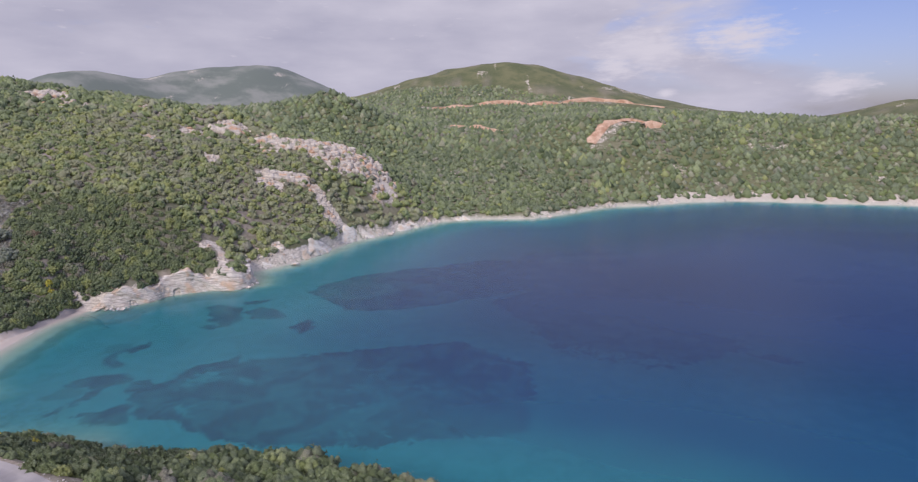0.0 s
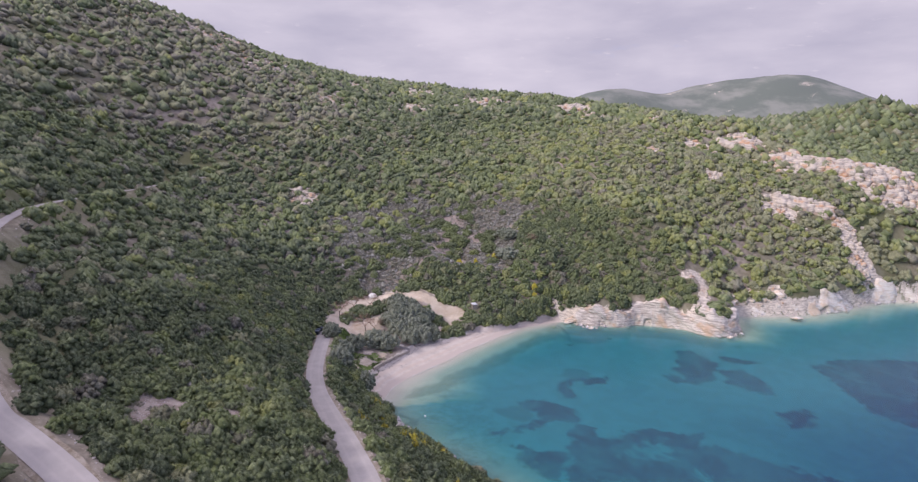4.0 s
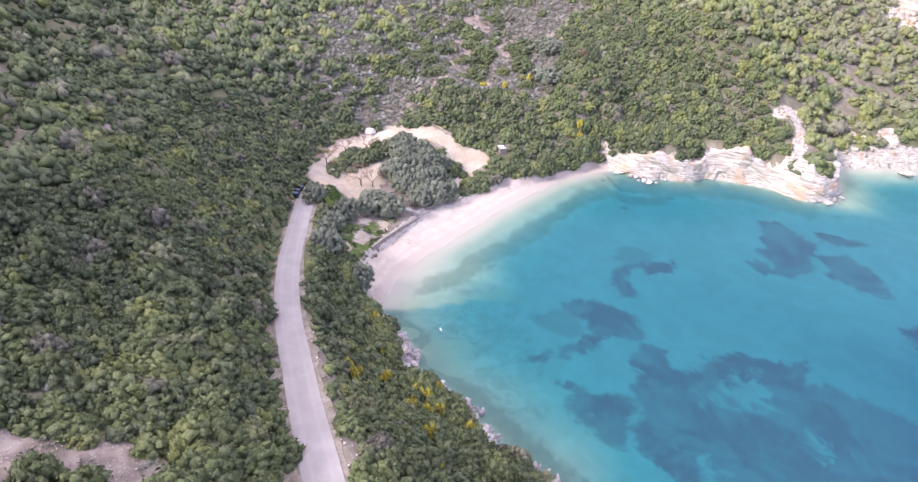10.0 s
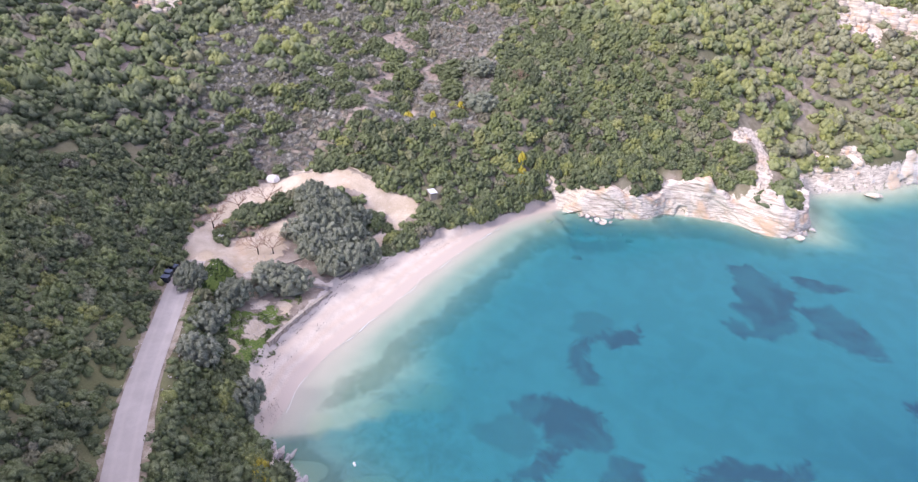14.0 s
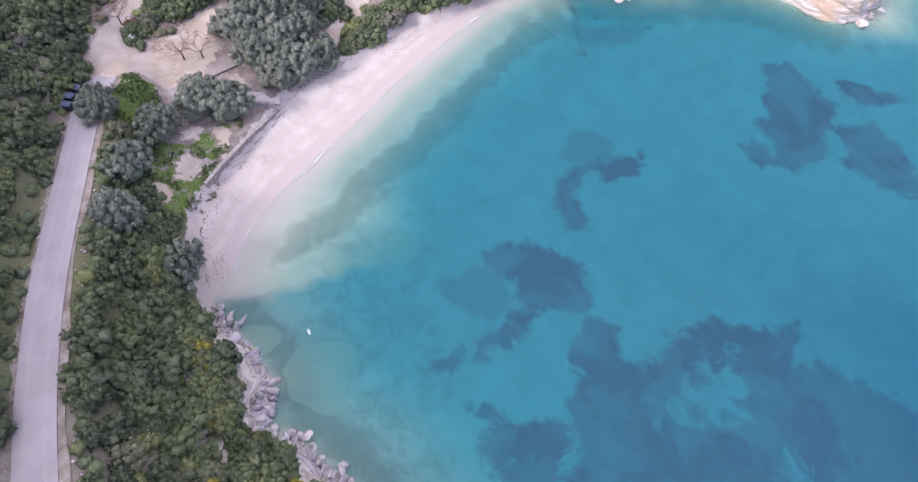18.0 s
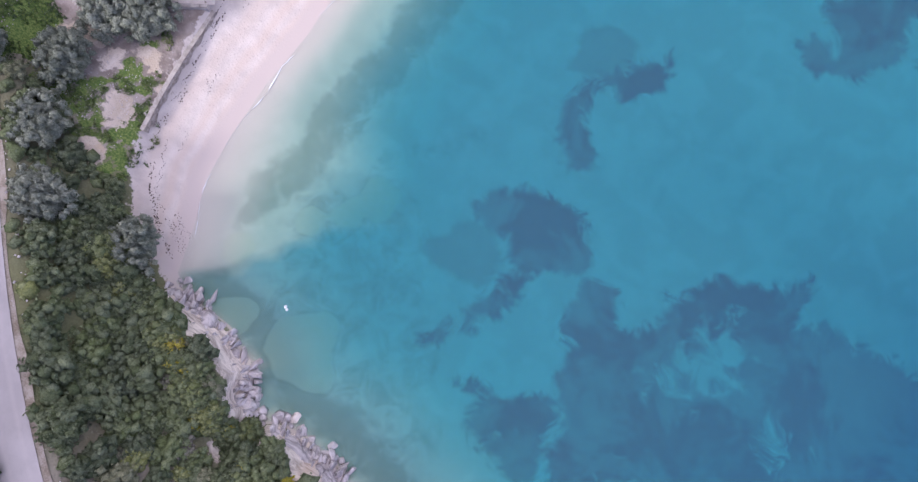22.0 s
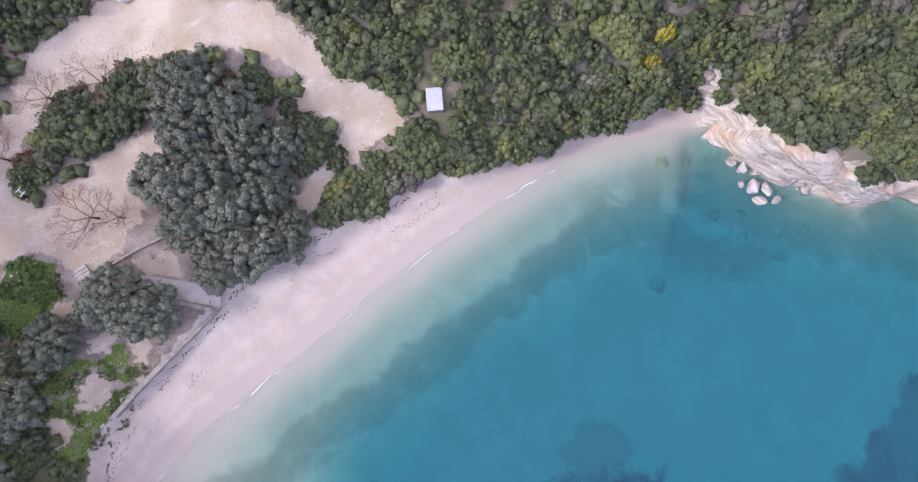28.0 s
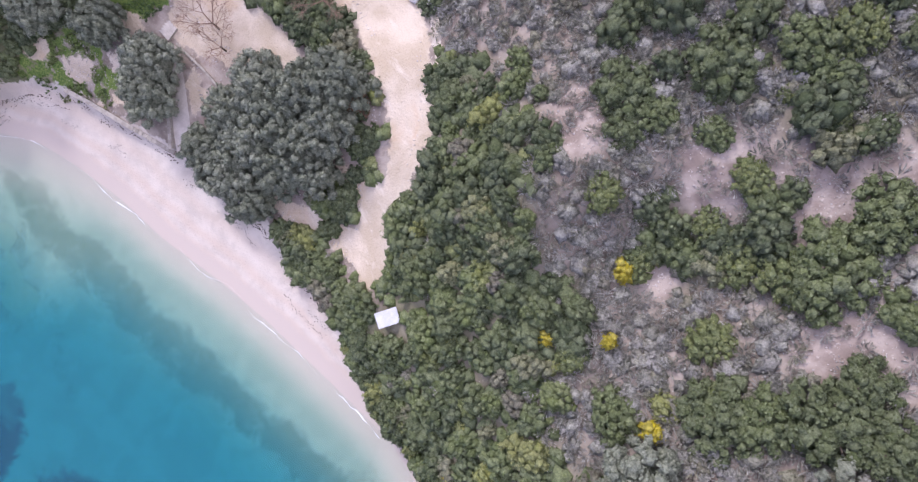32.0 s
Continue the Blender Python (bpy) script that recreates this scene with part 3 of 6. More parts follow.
# Flat pale slabs on the sea floor.
SLABS = [(-103.6, 109, 4.4), (-100.8, 107.6, 3.0), (-109, 127.4, 2.4), (-111, 123.6, 1.8), (-112.6, 119.8, 2.0), (-116.5, 112, 2.2), (-112, 105.5, 2.4)]
BARE = [(-95, 54, 5), (-89, 56, 4), (-91, 61, 3.5), (-87, 62, 3), (-91, 50, 3.5), (-176, 174, 4), (-180, 181, 5), (-172.5, 189, 4), (-171, 163, 3), (-167, 177, 2), (-110, 206, 4), (-186, 190, 5)]
ROCKY = [(-112, 347, 12), (-100, 303, 8), (-88, 352, 9), (-75, 352, 12), (-62, 366, 11), (-138, 354, 9), (-78, 311, 5), (-71, 305, 6), (-66, 300, 4), (-104.6, 230, 1.8),
         (-102.5, 236, 1.8), (-97, 226, 1.8), (-95.2, 219, 1.6), (-93, 243, 3), (-90, 250, 3.5), (-84, 258, 3.5), (-128, 300, 5), (-150, 330, 8), (-160, 300, 6), (-280, 300, 14),
         (-330, 290, 12), (-230, 330, 12), (-235, 150, 7), (-134, 191, 2.4), (-54, 374, 7)]
ROCKY_HILL = [(-400, 170, 26), (-430, 195, 26), (-380, 212, 22), (-350, 256, 16), (-455, 150, 30), (-330, 215, 12), (-300, 262, 12), (-210, 318, 10), (-180, 350, 10)]
# Pale slips down the cape, and the far road cuts.
SCARS = [([(-105, 228.5), (-104.2, 234), (-99, 231), (-96, 225.5), (-95, 219), (-94.5, 215)], 1.3), ([(-78, 312), (-72, 304), (-63, 304)], 2.2),
         ([(-172, 141.5), (-168.3, 146.6), (-165.5, 151.2), (-161, 154.4), (-155.2, 156.4), (-150.8, 159.4)], 0.3)]
# Bare rock of the headland: the high face over the slip, and the band along the ridge.
CRAGS = [[(-84, 347), (-92, 362), (-74, 372), (-64, 376), (-54, 379), (-46, 378), (-41, 372), (-41, 352), (-50, 338), (-58, 352), (-72, 350)], [(-122, 343), (-119, 354), (-100, 358), (-90, 362), (-86, 350), (-102, 344)],
         [(-108, 303), (-106, 309), (-85, 317), (-82, 311)], [(-148, 345), (-142, 356), (-128, 352), (-134, 340)]]
CUTS = [([(-57, 899), (15, 925), (112, 969), (215, 999), (311, 1019), (350, 956)], 9), ([(123, 518), (147, 553), (176, 575), (187, 555)], 9), ([(3, 602), (35, 574), (60, 570)], 4), ([(-10, 684), (30, 650)], 4)]
# Dark weed meadows on the sea floor, each with its thin and clear patches.
HOOK = [(-98.6, 160.4), (-100.3, 160.8), (-98.3, 163.3), (-96.3, 167.1), (-95, 165.7), (-93.2, 162.1), (-94.2, 159.3), (-96, 157.1), (-98, 157), (-98.9, 154.4), (-97.9, 151), (-95.4, 150.4),
        (-93.4, 148.3), (-95.1, 145.4), (-98, 146.3), (-99.8, 149), (-101.4, 151.5), (-101.3, 154.9), (-100.3, 157.7)]
ROUND = [(-100.6, 134.5), (-100.6, 137.1), (-99.1, 139.5), (-96.3, 140.8), (-93.4, 142), (-90.4, 143.2), (-88.5, 142.8), (-86.5, 139.7), (-85.7, 137.4), (-87.4, 134.6), (-89.8, 133), (-89.9, 131.2), (-90, 128.4),
         (-90.8, 124.5), (-91.4, 122.3), (-91.8, 119.9), (-93.8, 118.5), (-96.3, 117.5), (-95.4, 119.5), (-93.3, 123), (-93.4, 125.9), (-92.8, 129.1), (-92.8, 132.2), (-95.2, 135.3), (-98.4, 134.2)]
BROAD = [(-85.4, 137.2), (-83.5, 137.9), (-79.8, 137.4), (-77.9, 135.8), (-75.9, 138.4), (-76.2, 142.4), (-74.9, 146.7), (-71.4, 149.5), (-66.6, 153.1), (-64.4, 157.3), (-63.4, 153.3), (-62.9, 150), (-60, 153.1),
         (-55.8, 153.6), (-51.9, 154.7), (-47.1, 156.7), (-30, 163), (0, 168), (20, 150), (16, 110), (-20, 103), (-45, 106), (-60.9, 111.5), (-65.3, 114.9), (-70.2, 116.5), (-72.8, 116.1), (-75.5, 119.7),
         (-76.2, 122.7), (-79, 123.8), (-79.9, 125.4), (-80.9, 129.8), (-84.6, 130.2), (-84, 133.9)]
PATCHY = [(-87.8, 117.5), (-88.8, 119), (-87.1, 119.3), (-82.7, 121.1), (-80, 124.9), (-76.2, 122.7), (-75.5, 119.7), (-72.8, 116.1), (-75.4, 113.9), (-78.5, 113.3), (-82, 113.2), (-84.3, 115.2), (-85.2, 117.9)]
NORTHERN = [(-91.8, 197.1), (-88.6, 200.1), (-83.9, 197), (-77.9, 196.7), (-76.1, 190.8), (-74.4, 183), (-75.6, 179.1), (-78.7, 177.1), (-80.6, 175.1), (-84.8, 175.7), (-85.9, 177.4), (-84.9, 179.4), (-82.3, 180),
            (-83.2, 181.6), (-85.7, 183.1), (-84.9, 186.5), (-87.7, 188.7), (-88.9, 193.2)]
OUTER = [(-76, 191.8), (-72.2, 196.5), (-66.9, 195.3), (-62.9, 191.4), (-59.8, 187.7), (-62.1, 185.8), (-66.4, 185.5), (-72.3, 183.8), (-73.1, 188.3)]
MEADOWS = [HOOK, ROUND, BROAD, NORTHERN, OUTER, [(-81.1, 201.9), (-76.5, 205.4), (-71, 204.7), (-71.4, 201.2), (-77.8, 197.8)], [(-56.5, 179), (-51.2, 186.5), (-47.5, 178), (-52, 173)],
           [(-62, 214), (-50, 238), (-23, 256), (12, 276), (60, 270), (63, 248), (20, 222), (-18, 200), (-37, 194)]]
CLEARINGS = [[(-72.8, 131.1), (-71.8, 134.5), (-71.9, 142.8), (-68.4, 145.6), (-64.9, 144.9), (-62.4, 141.3), (-65.4, 135.7)], [(-68.5, 121.6), (-66.5, 123.5), (-62.8, 122.5), (-60.5, 118.4), (-63.2, 117.7)],
             [(-57.7, 139.9), (-53.8, 140.7), (-50.7, 135.3), (-54.1, 133.9)]]
THIN = [[(-104.5, 157.3), (-105.4, 160.7), (-104.4, 163.5), (-102, 164.4), (-99.7, 163.7), (-98.4, 160.6), (-101.2, 155.2), (-104, 155.6)],
        [(-102.3, 127.4), (-100.5, 132.4), (-96.3, 135.1), (-93.2, 132.3), (-93.4, 126.9), (-99.2, 125.6)]]
# The dark stony belt along the beach: a clear edge towards the sand, fading seawards.
BELT = [(-119.2, 113), (-121.2, 116.1), (-122.2, 119.2), (-121.8, 127.2), (-123.7, 136.9), (-123.4, 140.9), (-124.8, 146.2), (-125, 155), (-126, 162.8), (-127.5, 170), (-126.6, 177), (-120.5, 176),
        (-121.7, 161.4), (-119.8, 155.5), (-117.8, 149.7), (-117.7, 142.8), (-115, 134.8), (-115.8, 127.9), (-116.4, 119.2)]
# Brown reef and stones under shallow water.
REEFS = [([(-127, 185), (-121, 188), (-114, 194), (-108, 202), (-98, 209), (-86, 211)], 4.5), ([(-128, 182), (-122, 178), (-117, 181), (-112, 187)], 3.0), ([(-128, 174.5), (-122, 176)], 2.0),
         ([(-118, 106.5), (-110, 107.4), (-101, 104.6), (-92, 105.6), (-80, 104.6), (-72, 105)], 2.6), ([(-108.6, 127.3), (-107.5, 121.2), (-112, 116)], 1.0), ([(-104.7, 108.9), (-103, 112)], 2.0),
         ([(-82, 222), (-80, 214), (-74, 220)], 2.0), ([(-106, 141), (-109, 136), (-112, 131)], 1.6)]


def line_weight(x, y, lines, soft=1.2):
    w = np.zeros(x.shape)
    for pts, half in lines:
        d, _ = seg_dist(x, y, np.array(pts, float))
        w = np.maximum(w, step(half + soft, half - soft, d))
    return w


def disc_weight(x, y, discs):
    w = np.zeros(x.shape)
    for cx, cy, r in discs:
        w = np.maximum(w, step(1.35, 0.55, np.hypot(x - cx, y - cy) / r))
    return w


def area_weight(x, y, areas, slope):
    """1 inside any of the areas, 0 outside, half on the edge."""
    w = np.zeros(x.shape)
    for area in areas:
        p = np.array(area, float)
        d, _ = seg_dist(x, y, np.vstack([p, p[:1]]))
        w = np.maximum(w, np.clip(0.5 + np.where(inside(x, y, p), d, -d) * slope, 0, 1))
    return w


DRY_LAND = np.array([(-172, 138), (-170, 146), (-168.4, 158), (-163, 166), (-159, 173), (-154, 177), (-150.5, 184), (-148, 193), (-156, 206), (-166, 216), (-190, 214), (-214, 192), (-216, 150), (-196, 138)], float)


def dry_zone(x, y):
    """How far the slope behind the beach is dry and open."""
    d, _ = seg_dist(x, y, np.vstack([DRY_LAND, DRY_LAND[:1]]))
    d = np.where(inside(x, y, DRY_LAND), d, -d) + 2.4 * fractal(x, y, 7, 4, 45) - 7 * np.maximum(fractal(x, y, 20, 3, 46) + 0.3, 0) * step(178, 194, y)
    return step(-3, 3.5, d) * step(1.25, 0.85, fractal(x, y, 12, 3, 41))


def road_dist(x, y):
    best, height = np.full(x.shape, 1e9), np.zeros(x.shape)
    for r in ROADS:
        d, s = seg_dist(x, y, r[::3, :2])
        h = np.interp(s, np.arange(len(r[::3])), r[::3, 2])
        near = d < best
        best[near], height[near] = d[near], h[near]
    return best, height


def ground_full(x, y):
    """Height of the finished ground with its road benches, distance to the shore, edge height and distance to the road."""
    x, y = np.atleast_1d(np.asarray(x, float)), np.atleast_1d(np.asarray(y, float))
    z, d, back, edge = land_height(x, y)
    rd, rh = np.full(x.shape, 1e9), np.zeros(x.shape)
    near = (np.abs(x + 120) < 260) & (np.abs(y - 60) < 140)
    if near.any():
        rd[near], rh[near] = road_dist(x[near], y[near])
    w = step(5.5, 2.4, rd) * (d > 0)
    return z * (1 - w) + rh * w, d, edge, rd, back


def ground_at(x, y):
    return float(ground_full(x, y)[0][0])


def mesh_from(name, v, f, mat=None, attrs=None, smooth=False):
    """A mesh from arrays; f holds triangles or quads."""
    v, f = np.asarray(v, np.float32), np.asarray(f, np.int32)
    me = bpy.data.meshes.new(name)
    n, k = f.shape
    me.vertices.add(len(v))
    me.vertices.foreach_set("co", v.ravel())
    me.loops.add(n * k)
    me.loops.foreach_set("vertex_index", f.ravel())
    me.polygons.add(n)
    me.polygons.foreach_set("loop_start", np.arange(0, n * k, k, dtype=np.int32))
    if smooth:
        me.polygons.foreach_set("use_smooth", np.ones(n, bool))
    me.update(calc_edges=True)
    for key, val in (attrs or {}).items():
        a = me.attributes.new(key, "FLOAT", "POINT")
        a.data.foreach_set("value", np.asarray(val, np.float32))
    if mat:
        me.materials.append(mat)
    return me


def axis_steps(lo, hi, gap, low, high, grow):
    mid = list(np.arange(lo, hi + gap / 2, gap))
    up, g = [], gap
    while (up[-1] if up else mid[-1]) < high:
        g *= grow
        up.append((up[-1] if up else mid[-1]) + g)
    down, g = [], gap
    while (down[-1] if down else mid[0]) > low:
        g *= grow
        down.append((down[-1] if down else mid[0]) - g)
    return np.array(down[::-1] + mid + up)


def sheet(xs, ys):
    gx, gy = np.meshgrid(xs, ys)
    i = np.arange(len(xs) * len(ys)).reshape(len(ys), len(xs))
    quads = np.stack([i[:-1, :-1], i[:-1, 1:], i[1:, 1:], i[1:, :-1]], -1).reshape(-1, 4)
    return gx.ravel(), gy.ravel(), quads


# ---- ground: one sheet from the sea floor to the far hills ----
gx, gy, quads = sheet(axis_steps(-176, -58, 0.8, -4300, 3300, 1.036), axis_steps(94, 210, 0.8, -2600, 4300, 1.036))
gz, shore_d, edge_h, road_d, back_d = ground_full(gx, gy)
near = (np.hypot(gx + 120, gy - 150) < 420)
w_gravel, w_grass, w_rock, w_meadow, w_reef, w_bare, w_thin = (np.zeros(gx.shape) for _ in range(7))
nx, ny = gx[near], gy[near]
ux_, uy_ = fractal(nx, ny, 2.6, 3, 141) * 1.1, fractal(nx, ny, 2.6, 3, 151) * 1.1
w_gravel[near] = np.maximum(area_weight(nx, ny, GRAVEL_AREAS, 0.55), 0.8 * disc_weight(nx + ux_, ny + uy_, SANDY))
w_bank = np.zeros(gx.shape)
w_bank[near] = area_weight(nx, ny, GRAVEL_AREAS, 0.14)
w_grass[near] = disc_weight(nx + ux_, ny + uy_, GRASS) * (0.62 + 0.3 * (nx < -144))
w_bare[near] = disc_weight(nx, ny, BARE)
w_rock[near] = np.maximum(np.maximum(disc_weight(nx, ny, ROCKY), 0.62 * disc_weight(nx, ny, ROCKY_HILL)), line_weight(nx, ny, SCARS, 0.9) * 1.5)
w_rock[near] = np.maximum(w_rock[near], 0.95 * area_weight(nx, ny, CRAGS, 0.12))
mx, my = nx + fractal(nx, ny, 5, 4, 81) * 0.9, ny + fractal(nx, ny, 5, 4, 91) * 0.9
w_meadow[near] = np.maximum.reduce([area_weight(mx, my, MEADOWS, 0.22), 0.8 * area_weight(mx, my, [PATCHY], 0.3)])
w_meadow[near] -= 0.55 * area_weight(mx, my, CLEARINGS, 0.15) + 0.25 * step(0.1, 0.6, fractal(nx, ny, 12, 4, 101)) * step(-84, -76, nx)
w_thin[near] = area_weight(mx, my, THIN, 0.35)
belt, _ = seg_dist(mx, my, np.array(BELT[1:11], float))
w_reef[near] = np.maximum.reduce([line_weight(nx, ny, REEFS, 2.8) * 0.6, line_weight(nx, ny, REEFS[:3], 3.0) * 0.85, line_weight(nx, ny, REEFS[3:4], 2.4) * 0.9, area_weight(mx, my, [BELT], 0.5) * (0.86 - 0.42 * step(2, 8, belt)), 0.5 * disc_weight(nx, ny, [(-101, 113, 15), (-108, 122, 10), (-92, 108, 9)])])
far_weed = step(0.05, 0.35, fractal(gx, gy, 60, 4, 21)) * step(60, 110, -shore_d)
w_meadow = np.maximum(w_meadow, far_weed)
land = shore_d > 0
w_rock = np.maximum(w_rock, np.where(land & (edge_h > 2), step(3.0, 1.6, shore_d), 0))
w_rock = np.maximum(w_rock, np.where(np.hypot(gx + 120, gy - 150) > 250, step(0.6, 1.0, fractal(gx, gy, 38, 4, 31)) * 0.6, 0) * land)
w_beach = np.where(land & (back_d < 3), step(1.6, -0.3, back_d), 0) * (1 - w_gravel)
w_beach = np.maximum(w_beach, np.where(land & (edge_h >= 1) & (gx > 150), step(9, 4, shore_d), 0))
w_beach = np.where(land, w_beach, step(-14, -9, shore_d))
w_slab = disc_weight(gx + 0.9 * fractal(gx, gy, 4, 3, 111), gy + 0.9 * fractal(gx, gy, 4, 3, 121), SLABS)
w_wet = np.where(land, step(3.4, 0.6, shore_d), 1.0)
w_rock = np.maximum(w_rock, 0.14 * step(-235, -300, gx) * step(240, 185, gy))
w_rock = np.maximum(w_rock, line_weight(gx, gy, CUTS, 4) * 0.5 * (gy > 480))
w_scrub = np.clip(0.62 + 0.1 * step(-240, -310, gx) * step(240, 180, gy) + 0.5 * fractal(gx, gy, 26, 3, 11) - w_bare + 0.5 * step(200, 420, np.hypot(gx + 120, gy - 150)), 0, 1)
w_scrub *= (1 - 0.85 * step(0.05, 0.35, w_bank)) * (1 - 0.75 * dry_zone(gx, gy) * step(-196, -172, gx))
for yard in YARDS:
    w_scrub[inside(gx, gy, np.array(yard))] *= 0.25
for yard in YARDS:
    w_gravel[inside(gx, gy, np.array(yard))] = np.maximum(w_gravel[inside(gx, gy, np.array(yard))], 0.22 - 0.2 * w_grass[inside(gx, gy, np.array(yard))])
# the painted haze sets in with distance, from 1350 to 1700 m
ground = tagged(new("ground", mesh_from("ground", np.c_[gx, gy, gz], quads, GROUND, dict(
    gravel=w_gravel, grass=w_grass, rock=w_rock, beach=w_beach, wet=w_wet, scrub=w_scrub, reef=w_reef, meadow=w_meadow, slab=w_slab, thin=w_thin, far_haze=step(1350, 1700, np.hypot(gx, gy)), sea=np.clip((0.3 - shore_d) / (8.3 - 7 * step(0.2, 3, edge_h)), 0, 1), strand=np.clip(shore_d / 10, 0, 1)), True)),
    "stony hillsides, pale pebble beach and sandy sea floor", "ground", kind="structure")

# ---- water ----
hx, hy, hq = sheet(axis_steps(-150, -40, 2.0, -150, 3300, 1.05), axis_steps(80, 260, 2.0, -2600, 900, 1.05))
_, wd, _, w_edge = land_height(hx, hy)
out_d = np.maximum(-wd + fractal(hx, hy, 24, 3, 15) * 3.5 * step(4, 20, -wd), 0)
out_d *= 1 - 0.45 * disc_weight(hx, hy, [(-101, 112, 22), (-112, 118, 16), (-85, 108, 14)])
out_d += 5.0 * step(222, 214, hy) * step(0.3, 3, w_edge) * step(0, 1.5, -wd) * step(30, 6, out_d)
open_sea = step(-80, 40, hx) * step(10, 40, out_d)
shelf = 1 - np.exp(-(out_d / 9.0) ** 1.4)
water_body = np.minimum(0.02 + 0.30 * shelf + 0.55 * step(50, 190, out_d) + 0.3 * open_sea, 0.92)
water_deep = np.clip(0.22 * open_sea + 0.32 * shelf + 0.28 * step(30, 90, out_d) + 0.4 * step(80, 260, out_d), 0, 1)
tagged(new("water", mesh_from("water", np.c_[hx, hy, np.zeros(len(hx))], hq, WATER, dict(body=water_body, deep=water_deep), True)),
       "calm clear sea, turquoise over sand and deep blue", "sea", kind="structure")


# ---- road ----
def mat_road():
    m = Mat("dirt_road", 0.93)
    across = m.attr("across")
    base = m.mix(m.ramp(m.noise(0.3, 6, 0.6), (0.3, 0.0), (0.7, 1.0)), srgb(172, 165, 162), srgb(186, 179, 176))
    rut = m.math("MULTIPLY", m.ramp(across, (0.16, 0.0), (0.27, 1.0), (0.36, 0.0), (0.62, 0.0), (0.73, 1.0), (0.84, 0.0)), 0.18)
    base = m.mix(rut, base, srgb(204, 196, 190))
    base = m.mix(m.ramp(m.noise(12, 3), (0.58, 0.0), (0.75, 0.5)), base, srgb(148, 138, 130))
    m.color(base)
    m.bump(m.noise(8.0, 4), 0.35, 0.05)
    return m.m


ROAD_DIRT = mat_road()


def ribbon(name, line, half, lift, cols=8, mat=ROAD_DIRT, wobble=0.05):
    t = np.gradient(line[:, :2], axis=0)
    t /= np.hypot(*t.T)[:, None]
    side = np.c_[t[:, 1], -t[:, 0]]
    u = np.linspace(-1, 1, cols)
    half = half * (1 - 0.35 * step(-125, -150, line[:, 0]) * (line[0, 1] < 15))
    wob = half * (1 + wobble * fractal(np.arange(len(line)) * 1.0, np.zeros(len(line)) + 7 * cols, 7, 3, 4))
    v = line[:, None, :2] + side[:, None] * (u[None, :, None] * wob[:, None, None])
    z = line[:, 2:3] + lift + 0.5 * step(-45, -5, line[:, :1]) + 0.05 * (1 - u[None] ** 2) - 0.02 * np.exp(-((np.abs(u[None]) - 0.48) / 0.13) ** 2)
    i = np.arange(len(line) * cols).reshape(len(line), cols)
    f = np.stack([i[:-1, :-1], i[:-1, 1:], i[1:, 1:], i[1:, :-1]], -1).reshape(-1, 4)
    return new(name, mesh_from(name, np.c_[v.reshape(-1, 2), z.ravel()], f, mat, {"across": np.tile((u + 1) / 2, len(line))}, True))


VERGE = mat_plain("dusty_verge", srgb(128, 116, 100), srgb(172, 162, 150), 0.8, 0.95, 0.6, 0.06)
for line, half in ((ROADS[0], 2.5), (ROADS[1], 2.1)):
    tagged(ribbon("verge", line, half, 0.05, 6, VERGE, 0.12), "stony dusty verge along the dirt road", "verge", kind="structure")
tagged(ribbon("road", ROADS[0], 1.85, 0.14, 9, ROAD_DIRT, 0.025), "pale grey dusty dirt road with wheel ruts above the cove", "road", kind="structure")
tagged(ribbon("road", ROADS[1], 1.6, 0.14, 9, ROAD_DIRT, 0.025), "pale dirt road cut along the upper hillside", "road", kind="structure")


